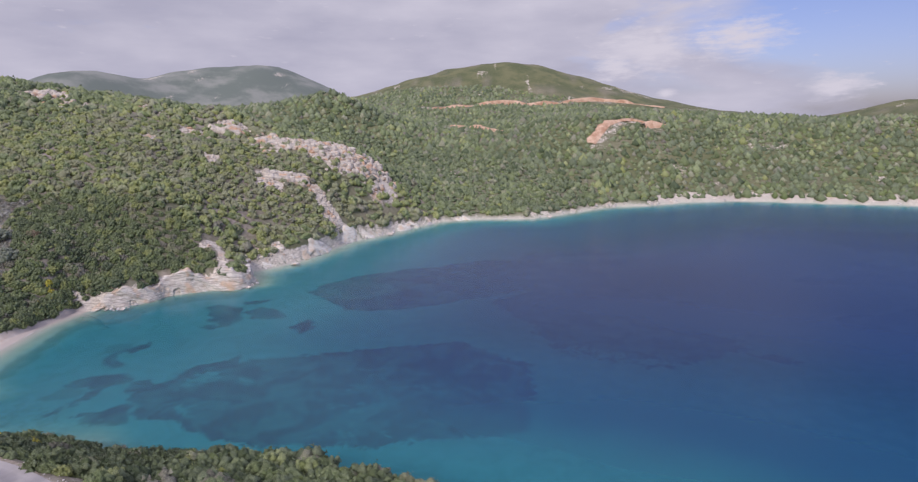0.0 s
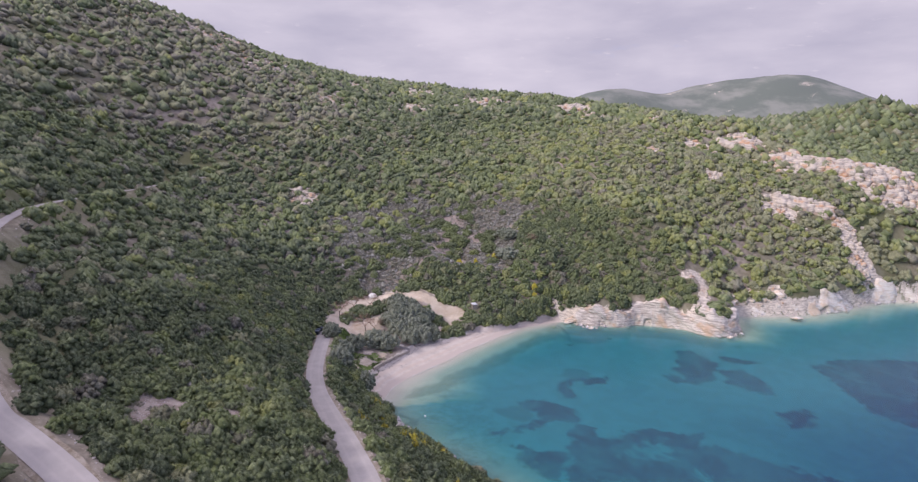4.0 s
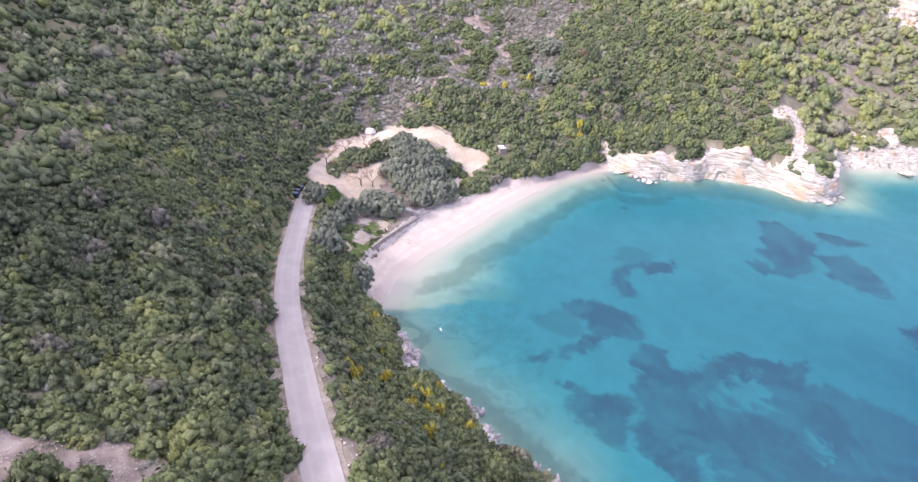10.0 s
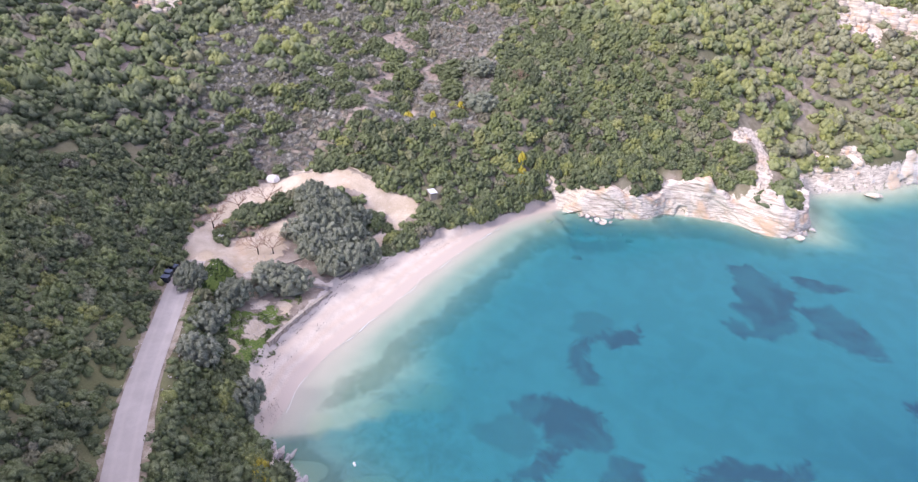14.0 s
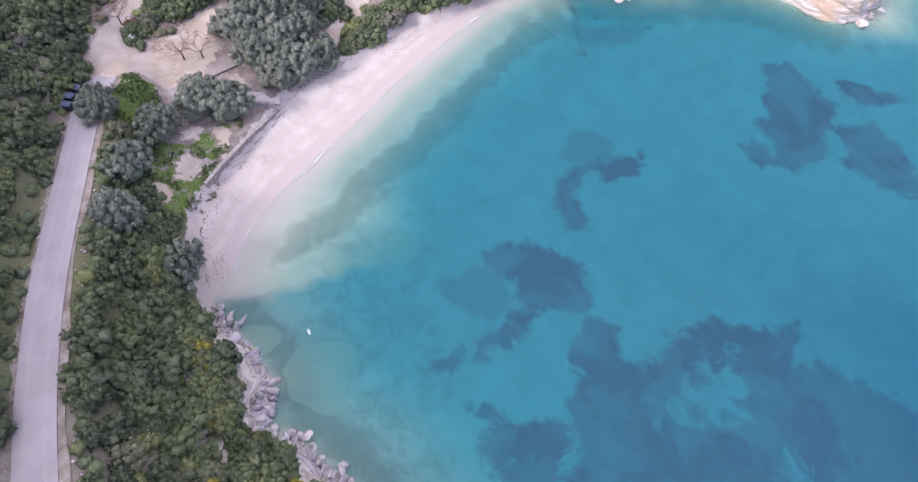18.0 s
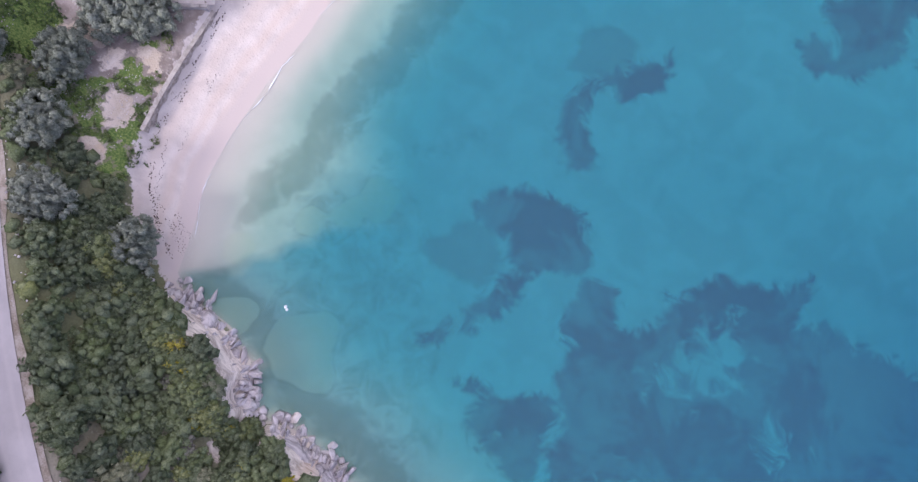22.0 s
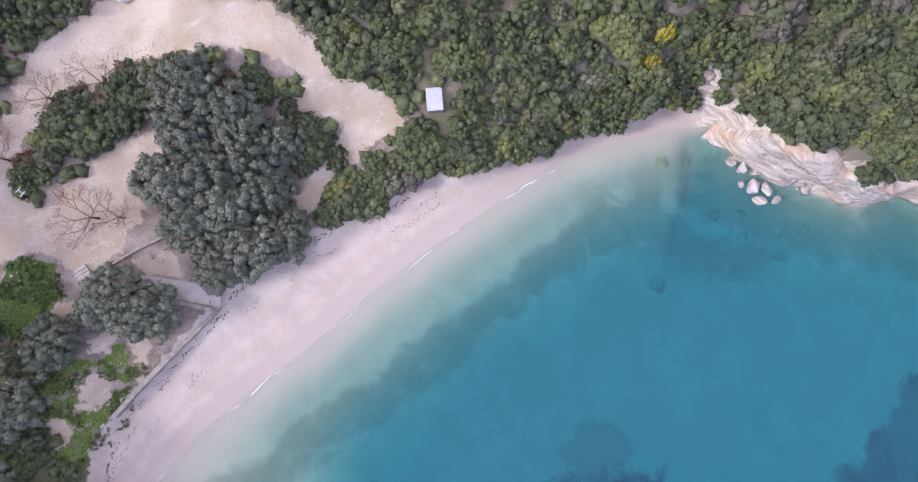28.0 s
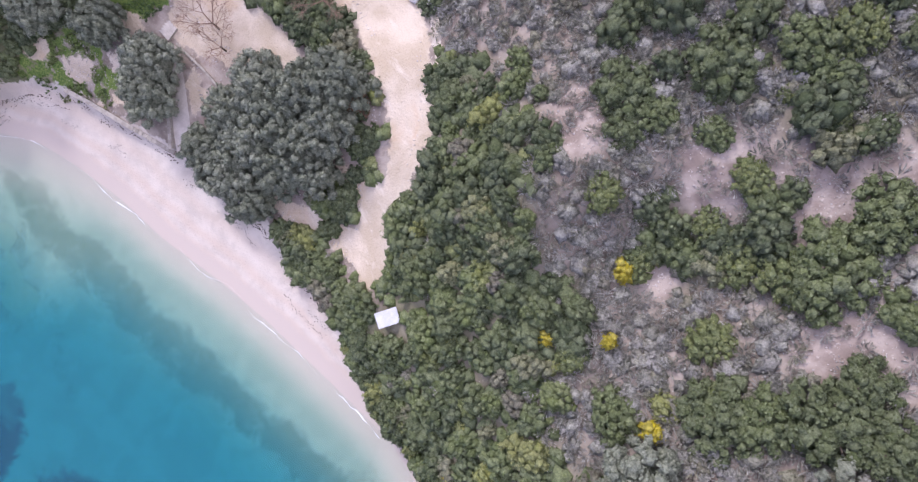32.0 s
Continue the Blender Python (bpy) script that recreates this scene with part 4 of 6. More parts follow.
# ---- cliffs along the shore ----
def cliff(name, i0, i1, top, lean, rugged, mat, label, gap=0.5, rows=26, out=0.7, seed=0, dip=0.42):
    """A layered rock wall that follows the waterline between two of its points."""
    line = resample(smooth_line(SHORE[i0:i1 + 1], 2), gap)
    t = np.gradient(line, axis=0)
    t /= np.hypot(*t.T)[:, None]
    inward = np.c_[-t[:, 1], t[:, 0]]
    probe = line + inward * 5.0
    inward *= np.where(inside(probe[:, 0], probe[:, 1], LAND), 1, -1)[:, None]
    _, where = seg_dist(line[:, 0], line[:, 1], SHORE)
    h = np.interp(where, np.arange(len(EDGE)), EDGE) * top
    s = np.arange(len(line)) * gap
    ends = step(0, 5, s) * step(0, 5, s[-1] - s)
    h = h * (0.35 + 0.65 * ends) * np.clip(1 + 0.34 * fractal(s, 0 * s, 8, 4, seed + 2), 0.35, 1.5)
    v = np.linspace(0, 1, rows)
    S, V = np.meshgrid(s, v, indexing="ij")
    Z = -1.2 + (h[:, None] + 1.2) * V
    tilt = Z + dip * S + 0.15 * fractal(S, Z, 7, 2, seed + 5)
    bed = np.floor(tilt / 0.9)
    hard = value_noise(bed * 0.73, bed * 0 + 0.5, seed + 7)
    ledge = 0.45 * hard + 0.16 * ((tilt / 0.9) % 1.0)
    block = np.floor(2.2 * fractal(S + 1.1 * Z, Z * 0.5, 4.5, 2, seed + 9)) * 0.3
    off = -out + lean * V ** 1.5 + rugged * (0.7 * ledge + fractal(S, Z * 0.4, 8.0, 4, seed) * 0.7 + block)
    off += 3.0 * rugged * step(0.36, 0.5, fractal(S, 0 * S, 7, 2, seed + 4)) * step(0.4, 0.24, V)
    off[:, -1] += 2.5
    off[:, -2] += 0.8
    P = line[:, None] + inward[:, None] * off[..., None]
    i = np.arange(P.shape[0] * rows).reshape(-1, rows)
    f = np.stack([i[:-1, :-1], i[1:, :-1], i[1:, 1:], i[:-1, 1:]], -1).reshape(-1, 4)
    return tagged(new(name, mesh_from(name, np.c_[P.reshape(-1, 2), Z.ravel()], f, mat)), label, "cliff", kind="structure")


cliff("cliff", CAPE, CAPE + 12, 1.0, 1.5, 1.0, LIMESTONE, "cream layered limestone cliff with caves at the waterline", gap=0.35, rows=44, seed=3)
cliff("cliff", CAPE + 12, CAPE + 18, 1.2, 4.5, 1.2, WHITE_LIME, "bright eroded limestone bank above a small cove", 0.8, 20, seed=13)
cliff("cliff", CAPE + 18, CAPE + 23, 1.5, 8.0, 1.8, WHITE_LIME, "white rock slip below the rocky headland", 1.2, 18, seed=23)
cliff("cliff", CAPE + 23, CAPE + 34, 0.32, 3.0, 1.6, LIMESTONE, "low pale rocky bank on the far shore", 1.6, 12, seed=33)
cliff("cliff", 8, SAND, 0.7, 1.9, 0.9, SHORE_ROCK, "jagged grey limestone rim along the wooded point", 0.4, 16, out=0.5, seed=43)


# ---- cuttings across the bay ----
EARTH = mat_plain("orange_earth", srgb(176, 132, 104), srgb(222, 192, 166), 0.12, 0.95, 0.5, 0.4)


def bank(pts, high, label, seed):
    """The raw earth bank of a road cutting, leaning back into the hillside."""
    line = resample(np.array(pts, float), 5.0)
    t = np.gradient(line, axis=0)
    t /= np.hypot(*t.T)[:, None]
    into = np.c_[-t[:, 1], t[:, 0]]
    z = land_height(line[:, 0], line[:, 1])[0]
    s = np.arange(len(line)) * 5.0
    tall = high * np.clip(0.8 + 0.5 * fractal(s, 0 * s, 30, 3, seed), 0.2, 1.4) * np.sin(np.linspace(0.15, math.pi - 0.15, len(s))) ** 0.4
    rows = []
    for k, (rise, back) in enumerate(((-0.3, -1.0), (0.35, 0.3), (0.7, 1.2), (1.0, 3.0), (0.9, 9.0))):
        rows.append(np.c_[line + into * (back + 0.8 * fractal(s, 0 * s + k, 12, 3, seed + k))[:, None], z + 0.5 + rise * tall])
    v = np.stack(rows, 1)
    i = np.arange(v.shape[0] * 5).reshape(-1, 5)
    f = np.stack([i[:-1, :-1], i[1:, :-1], i[1:, 1:], i[:-1, 1:]], -1).reshape(-1, 4)
    return tagged(new("bank", mesh_from("bank", v.reshape(-1, 3), f, EARTH)), label, "bank", kind="structure")


bank([(-57, 880), (15, 918), (111, 944), (184, 980), (238, 1004), (310, 1010), (345, 985)], 6.5, "long raw orange cutting of the road on the far hill", 3)
bank([(120, 517), (141, 550), (172, 575), (190, 566)], 6, "bare orange slip on the far hillside", 5)
bank([(-12, 684), (12, 640), (38, 590)], 3.5, "pale cutting of a track on the far slope", 7)
bank([(178, 556), (200, 562)], 7, "small orange slip on the far hillside", 9)


# ---- plants ----
T = (1 + 5 ** 0.5) / 2
ICO_V = np.array([(-1, T, 0), (1, T, 0), (-1, -T, 0), (1, -T, 0), (0, -1, T), (0, 1, T), (0, -1, -T), (0, 1, -T), (T, 0, -1), (T, 0, 1), (-T, 0, -1), (-T, 0, 1)], float) / math.hypot(1, T)
ICO_F = np.array([(0, 11, 5), (0, 5, 1), (0, 1, 7), (0, 7, 10), (0, 10, 11), (1, 5, 9), (5, 11, 4), (11, 10, 2), (10, 7, 6), (7, 1, 8),
                  (3, 9, 4), (3, 4, 2), (3, 2, 6), (3, 6, 8), (3, 8, 9), (4, 9, 5), (2, 4, 11), (6, 2, 10), (8, 6, 7), (9, 8, 1)])


OCT_V = np.array([(1, 0, 0), (0, 1, 0), (-1, 0, 0), (0, -1, 0), (0, 0, 1), (0, 0, -1)], float)
OCT_F = np.array([(0, 1, 4), (1, 2, 4), (2, 3, 4), (3, 0, 4), (1, 0, 5), (2, 1, 5), (3, 2, 5), (0, 3, 5)])


def plant(seed, clumps, leaves, leaf=0.06, high=1.0, lumpy=0.2, core=True, low=0.0):
    """A crown of radius about 1 and `high` tall: rounded clumps of twigs all over a dome, with small leaf sprays standing out. Arrays of points and triangles."""
    r = np.random.default_rng(seed)
    k = np.arange(clumps)
    up = 1 - (k + r.uniform(0.1, 0.9, clumps)) / clumps * (1.0 - low)
    ang = k * 2.39996 + r.uniform(-0.35, 0.35, clumps) + seed
    d = np.c_[np.cos(ang) * np.sqrt(1 - up ** 2), np.sin(ang) * np.sqrt(1 - up ** 2), up]
    a, b = r.uniform(0, 6.28, 2)
    reach = 1 + lumpy * (0.6 * np.cos(2 * ang + a) + 0.6 * np.cos(3 * ang + b)) * (1 - up) + r.uniform(-lumpy, lumpy, clumps) * 0.8
    size = 1.2 * math.sqrt(2.0 / clumps) * r.uniform(0.6, 1.3, clumps)
    cen = d * (reach - 0.75 * size)[:, None] * (1, 1, high)
    vs, fs, n = [], [], 0
    if core:
        vs.append(ICO_V * (0.8, 0.8, 0.8 * high)), fs.append(ICO_F)
        n = 12
    ball = OCT_V[None] * size[:, None, None] * r.uniform(0.85, 1.35, (clumps, 6, 1)) * (1, 1, 0.85)
    turn = r.uniform(0, 6.28, clumps)[:, None]
    bx, by = ball[..., 0] * np.cos(turn) - ball[..., 1] * np.sin(turn), ball[..., 0] * np.sin(turn) + ball[..., 1] * np.cos(turn)
    vs.append((np.stack([bx, by, ball[..., 2]], -1) + cen[:, None]).reshape(-1, 3))
    fs.append((OCT_F[None] + (k * 6 + n)[:, None, None]).reshape(-1, 3))
    n += clumps * 6
    if leaves:
        which = r.integers(0, clumps, leaves)
        o = r.normal(size=(leaves, 3)) + d[which] * 0.9
        o /= np.linalg.norm(o, axis=1)[:, None]
        q = cen[which] + o * size[which, None] * r.uniform(0.7, 1.15, (leaves, 1))
        side = np.cross(o, r.normal(size=(leaves, 3)))
        side /= np.linalg.norm(side, axis=1)[:, None]
        rise = np.cross(o + r.normal(0, 0.5, (leaves, 3)), side)
        rise /= np.linalg.norm(rise, axis=1)[:, None]
        L = leaf * r.uniform(0.6, 1.25, (leaves, 1))
        vs.append(np.stack([q - side * L, q + rise * L * 1.3 + o * L * 0.4, q + side * L], 1).reshape(-1, 3))
        fs.append(np.arange(leaves * 3).reshape(-1, 3) + n)
    return np.vstack(vs), np.vstack(fs)


def twigs(seed, count=52, high=0.8):
    """A leafless dome of thin twigs."""
    r = np.random.default_rng(seed)
    d = r.normal(size=(count, 3))
    d[:, 2] = np.abs(d[:, 2]) + 0.25
    d /= np.linalg.norm(d, axis=1)[:, None]
    a = d * r.uniform(0.15, 0.5, (count, 1)) * (0.9, 0.9, high)
    b = d * r.uniform(0.75, 1.1, (count, 1)) * (0.9, 0.9, high) + r.normal(0, 0.1, (count, 3))
    w = np.cross(d, r.normal(size=(count, 3)))
    w *= 0.06 / np.linalg.norm(w, axis=1)[:, None]
    v = np.stack([a, b - w, b + w], 1).reshape(-1, 3)
    return v, np.arange(count * 3).reshape(-1, 3)


def thicket(name, models, x, y, z, wide, high, tint, mat, label, category="shrubs", seed=0):
    """Many plants joined into one object: model, place, size and tint for each."""
    r = np.random.default_rng(seed)
    pick, turn = r.integers(0, len(models), len(x)), r.uniform(0, 2 * np.pi, len(x))
    vs, fs, ts, n = [], [], [], 0
    for k, (mv, mf) in enumerate(models):
        s = np.flatnonzero(pick == k)
        if not len(s):
            continue
        c, si = np.cos(turn[s])[:, None], np.sin(turn[s])[:, None]
        sq = r.uniform(0.85, 1.18, len(s))[:, None]
        px = (mv[:, 0] * c - mv[:, 1] * si) * wide[s, None] * sq + x[s, None]
        py = (mv[:, 0] * si + mv[:, 1] * c) * wide[s, None] / sq + y[s, None]
        pz = mv[:, 2] * high[s, None] + z[s, None]
        vs.append(np.stack([px, py, pz], -1).reshape(-1, 3))
        fs.append((mf[None] + (np.arange(len(s)) * len(mv) + n)[:, None, None]).reshape(-1, 3))
        ts.append(np.repeat(tint[s], len(mv)))
        n += len(s) * len(mv)
    return tagged(new(name, mesh_from(name, np.vstack(vs), np.vstack(fs), mat, {"tint": np.concatenate(ts)}, True)), label, category, kind="stuff")


def scatter(x0, x1, y0, y1, gap, seed):
    r = np.random.default_rng(seed)
    a, b = np.meshgrid(np.arange(x0, x1, gap), np.arange(y0, y1, gap))
    b = b + (np.arange(a.shape[1]) % 2) * gap * 0.5
    return a.ravel() + r.uniform(-0.48, 0.48, a.size) * gap, b.ravel() + r.uniform(-0.48, 0.48, a.size) * gap


FLIGHT = np.array([(-98, 64), (-78, 84), (-100, 92), (-125, 100), (-150, 118), (-158, 150), (-165, 185), (-125, 205)], float)


def plantable(x, y, small=False):
    """Where bushes, or small plants, may stand, with the ground height there."""
    z, d, edge, rd, back = ground_full(x, y)
    ok = (d > 1.9) & (back > 0.5) & (rd > np.where(x < -155, 2.3, 2.7 if small else 3.4))
    near = np.hypot(x + 120, y - 150) < 300
    w = np.zeros(x.shape)
    w[near] = np.maximum.reduce([line_weight(x[near], y[near], [(p, h + 0.6) for p, h in TRACKS[:0 if small else None]], 0.5), line_weight(x[near], y[near], [(p, h + 1.1) for p, h in SCARS[:2]], 0.4), disc_weight(x[near], y[near], GRASS), area_weight(x[near], y[near], GRAVEL_AREAS, 0.9 if small else 0.3)])
    w = np.maximum(w, line_weight(x, y, CUTS, 3) * (y > 480))
    hut = (np.hypot(x + 145.4, y - 163) < (1.9 if small else 2.9)) | (np.hypot(x + 171.3, y - 140) < 2.4)
    court = inside(x, y, np.array(YARDS[0])) | inside(x, y, np.array(YARDS[1]))
    return ok & (w < 0.35) & ~hut & ~court, z, d, edge


rng = np.random.default_rng(5)
LOD0 = [plant(100 + k, 32, 400, 0.085, 0.95, 0.25) for k in range(8)]
LOD1 = [plant(200 + k, 13, 36, 0.15, 0.95, 0.25) for k in range(7)]
LOD2 = [plant(300 + k, 6, 8, 0.22, 0.95, core=False) for k in range(6)]
LOD3 = [plant(400 + k, 1, 0, high=0.8, core=False) for k in range(4)]
SCRUB = [twigs(500 + k) for k in range(5)]


def grow(name, models, gap, seed, lo, hi, wide, box, label, mat=MAQUIS):
    """Bushes at a spacing, in the belt between two distances from the low flight line."""
    x, y = scatter(*box, gap, seed)
    d, _ = seg_dist(x, y, FLIGHT)
    keep = (d >= lo) & (d < hi)
    x, y = x[keep], y[keep]
    ok, z, sd, edge = plantable(x, y)
    r = np.random.default_rng(seed + 1)
    far_rock = np.maximum(disc_weight(x, y, ROCKY), 0.7 * disc_weight(x, y, ROCKY_HILL))
    far_rock = np.maximum(far_rock, 0.95 * area_weight(x, y, CRAGS, 0.1))
    dry = dry_zone(x, y)
    ok &= r.random(len(x)) > np.maximum.reduce([far_rock * 0.8, dry * (0.97 - 0.42 * step(-172, -186, x)), 0.85 * disc_weight(x, y, BARE) * step(-1.0, -0.3, fractal(x, y, 5, 2, 19))])
    open_ground = step(0.3, 0.7, fractal(x, y, 45, 3, 51)) * (hi > 60) * step(150, 190, y)
    bare_hill = step(-235, -300, x) * step(240, 185, y)
    ok &= r.random(len(x)) > np.maximum(open_ground * 0.1, bare_hill * 0.22)
    x, y, z, sd, dry, bare_hill = x[ok], y[ok], z[ok], sd[ok], dry[ok], bare_hill[ok]
    n = len(x)
    size = wide * r.uniform(0.62, 1.3, n) * (1 + 0.2 * fractal(x, y, 14, 2, 61))
    tall = size * r.uniform(0.85, 1.35, n)
    # headland bushes: yellower growth, and sunlight on that slope painted in as lighter tint
    tint = np.clip(0.27 + 0.18 * fractal(x, y, 30, 3, 71) + r.normal(0, 0.2, n) + 0.12 * dry + 0.46 * step(190, 260, y) * step(-260, -180, x) * step(395, 350, y), 0, 0.86)
    odd = r.random(n)
    tint = np.where(odd < 0.09 + 0.6 * bare_hill, r.uniform(0.84, 1.0, n), tint)
    return thicket(name, models, x, y, z - 0.15 * size, size, tall, tint, mat, label, seed=seed + 2)


for args in [("maquis_shrubs", LOD0, 2.02, 1000, 0, 33, 1.62, (-215, -20, 40, 250), "dense dark green maquis shrubs by the cove"),
             ("maquis_shrubs", LOD1, 2.85, 1100, 33, 130, 2.0, (-300, 60, 22, 345), "dense green and olive maquis on the slopes"),
             ("maquis_shrubs", LOD2, 3.7, 1200, 130, 330, 2.6, (-520, 330, 30, 560), "olive green scrub covering the rocky ridge"),
             ("maquis_shrubs", LOD2, 5.6, 1600, 0, 400, 3.4, (-330, 120, -110, 22), "green scrub on the hillside behind the upper road"),
             ("far_woods", LOD3, 4.8, 1300, 330, 860, 2.2, (-760, 800, 300, 1080), "green wooded hillsides across the bay")]:
    grow(*args)

# Low undergrowth that closes the gaps between the bushes by the road and the shore.
ux, uy = scatter(-180, -60, 60, 215, 1.55, 1350)
near_line = seg_dist(ux, uy, FLIGHT)[0] < 46
ux, uy = ux[near_line], uy[near_line]
ok, uz, ud, _ = plantable(ux, uy, True)
ok &= (dry_zone(ux, uy) < 0.5) & (disc_weight(ux, uy, BARE) < 0.4)
ux, uy, uz = ux[ok], uy[ok], uz[ok]
LOW = [plant(450 + k, 5, 24, 0.16, 0.8, core=False) for k in range(5)]
thicket("undergrowth", LOW, ux, uy, uz - 0.1, rng.uniform(0.6, 1.1, len(ux)), rng.uniform(0.6, 1.2, len(ux)), np.clip(0.35 + rng.normal(0, 0.2, len(ux)), 0, 0.8), MAQUIS, "low dark green undergrowth between the shrubs", "undergrowth", seed=17)

# Leafless grey scrub between the bushes of the open slope.
sx, sy = np.hstack([scatter(-232, -140, 125, 235, 0.85, 1400), scatter(-103, -83, 45, 68, 1.1, 1410)])
ok, sz, sd, _ = plantable(sx, sy)
dz = dry_zone(sx, sy)
dz = np.maximum(dz, 0.5 * disc_weight(sx, sy, BARE))
ok &= np.random.default_rng(3).random(len(sx)) < np.maximum(dz * (0.95 - 0.75 * disc_weight(sx, sy, BARE)), 0.04)
sx, sy, sz = sx[ok], sy[ok], sz[ok]
thicket("dry_scrub", SCRUB, sx, sy, sz, rng.uniform(0.55, 1.25, len(sx)), rng.uniform(0.6, 1.2, len(sx)), rng.random(len(sx)), DRY, "leafless grey scrub on the dry open slope", seed=7)
keep = (np.random.default_rng(4).random(len(sx)) < 0.42) & (disc_weight(sx, sy, BARE) < 0.5)
TUFT = [plant(470 + k, 4, 26, 0.2, 0.8, 0.3, False) for k in range(5)]
thicket("dry_scrub", TUFT, sx[keep], sy[keep], sz[keep] - 0.1, rng.uniform(0.45, 0.95, keep.sum()), rng.uniform(0.4, 0.9, keep.sum()), rng.random(keep.sum()), DRY, "grey-green low tufts on the dry open slope", seed=8)


# ---- things ----
def part(name, bm, mat, parent=None, label="", smooth=False):
    """Links a bmesh as one mesh object under a thing or a part."""
    me = bpy.data.meshes.new(name)
    bm.to_mesh(me)
    bm.free()
    if smooth:
        me.polygons.foreach_set("use_smooth", np.ones(len(me.polygons), bool))
    me.materials.append(mat)
    ob = new(name, me)
    if parent:
        ob.parent = parent
    return tagged(ob, label) if label else ob


def holder(name, x, y, z=None, turn=0.0):
    ob = new(name)
    ob.matrix_basis = pose(x, y, ground_at(x, y) if z is None else z, 0, 0, turn)
    return ob


def box(bm, x0, x1, y0, y1, z0, z1, bevel=0.0):
    r = bmesh.ops.create_cube(bm, size=1, matrix=Matrix.Translation(((x0 + x1) / 2, (y0 + y1) / 2, (z0 + z1) / 2)) @ Matrix.Diagonal((x1 - x0, y1 - y0, z1 - z0, 1)))
    if bevel:
        bmesh.ops.bevel(bm, geom=list({e for v in r["verts"] for e in v.link_edges}), offset=bevel, segments=2, affect="EDGES", profile=0.6)
    return bm


def tube(bm, a, b, r0, r1, n=7):
    """A tapered limb from a to b."""
    a, b = Vector(a), Vector(b)
    q = (b - a).to_track_quat("Z", "Y").to_matrix()
    rings = [[bm.verts.new(p + q @ Vector((math.cos(2 * math.pi * k / n) * r, math.sin(2 * math.pi * k / n) * r, 0))) for k in range(n)] for p, r in ((a, r0), (b, r1))]
    for k in range(n):
        bm.faces.new((rings[0][k], rings[0][(k + 1) % n], rings[1][(k + 1) % n], rings[1][k]))
    bm.faces.new(rings[1])
    return bm


def rock_mesh(name, seed, mat, cuts=2, rough=0.28, squash=0.75):
    """An angular weathered stone about 1 in radius."""
    bm = bmesh.new()
    bmesh.ops.create_icosphere(bm, subdivisions=cuts, radius=1)
    r = random.Random(seed)
    planes = [(Vector((r.gauss(0, 1), r.gauss(0, 1), r.gauss(0, 1))).normalized(), r.uniform(0.42, 0.72)) for _ in range(11)]
    for v in bm.verts:
        for n, h in planes:
            over = v.co.dot(n) - h
            if over > 0:
                v.co -= n * over
        v.co *= 1 + rough * 0.4 * noise.noise(v.co * 1.7 + Vector((seed, 0, 0)))
        v.co.z *= squash
    me = bpy.data.meshes.new(name)
    bm.to_mesh(me)
    bm.free()
    me.materials.append(mat)
    return me


RAMP_DUST = mat_plain("dusty_concrete", srgb(190, 180, 172), srgb(212, 203, 196), 0.9, 0.93, 0.3, 0.02)
CONCRETE = mat_plain("old_concrete", srgb(176, 168, 162), srgb(204, 197, 190), 1.2, 0.9, 0.4, 0.02)
COPING = mat_plain("worn_coping", srgb(150, 142, 134), srgb(186, 178, 168), 1.6, 0.92, 0.5, 0.03)
STONEWORK = mat_plain("wall_stone", srgb(138, 128, 120), srgb(192, 182, 172), 2.2, 0.92, 0.7, 0.04)
WHITE_PAINT = mat_plain("white_paint", srgb(222, 222, 224), srgb(238, 238, 238), 2.0, 0.55, 0.1, 0.005)
TIN = mat_plain("pale_roof_sheet", srgb(206, 208, 214), srgb(228, 228, 232), 1.5, 0.45, 0.1, 0.005)
PLANK = mat_plain("weathered_plank", srgb(132, 124, 116), srgb(172, 164, 154), 5.0, 0.9, 0.5, 0.01)
BIN_BODY = mat_plain("dark_bin_plastic", srgb(48, 54, 62), srgb(66, 72, 80), 3.0, 0.5, 0.1, 0.005)
BIN_LID = mat_plain("blue_bin_lid", srgb(74, 84, 104), srgb(98, 108, 128), 3.0, 0.5, 0.1, 0.005)
RUBBER = mat_plain("black_rubber", srgb(22, 22, 22), srgb(36, 36, 36), 6.0, 0.8, 0.2, 0.005)
CHALK = mat_plain("white_gravel_heap", srgb(216, 212, 208), srgb(240, 238, 236), 2.0, 0.95, 0.6, 0.05)
SEAWEED = mat_plain("dry_sea_grass", srgb(70, 60, 52), srgb(112, 98, 86), 6.0, 0.95, 0.6, 0.02)
FOAM = mat_plain("sea_foam", srgb(226, 230, 232), srgb(246, 247, 248), 3.0, 0.7, 0.3, 0.02)


# Olive trees behind the beach.
def crown_mesh(name, seed, clumps, leaves, leaf, mat, high=0.8, tint=0.5, lumpy=0.2):
    v, f = plant(seed, clumps, leaves, leaf, high, lumpy)
    r = np.random.default_rng(seed)
    return mesh_from(name, v, f, mat, {"tint": np.clip(tint + r.normal(0, 0.05, len(v)), 0, 1)}, True)


OLIVE_CROWNS = [crown_mesh("crown", 600 + k, 110, 4600, 0.045, OLIVE, 0.8, 0.25 + 0.15 * k, 0.28) for k in range(4)]


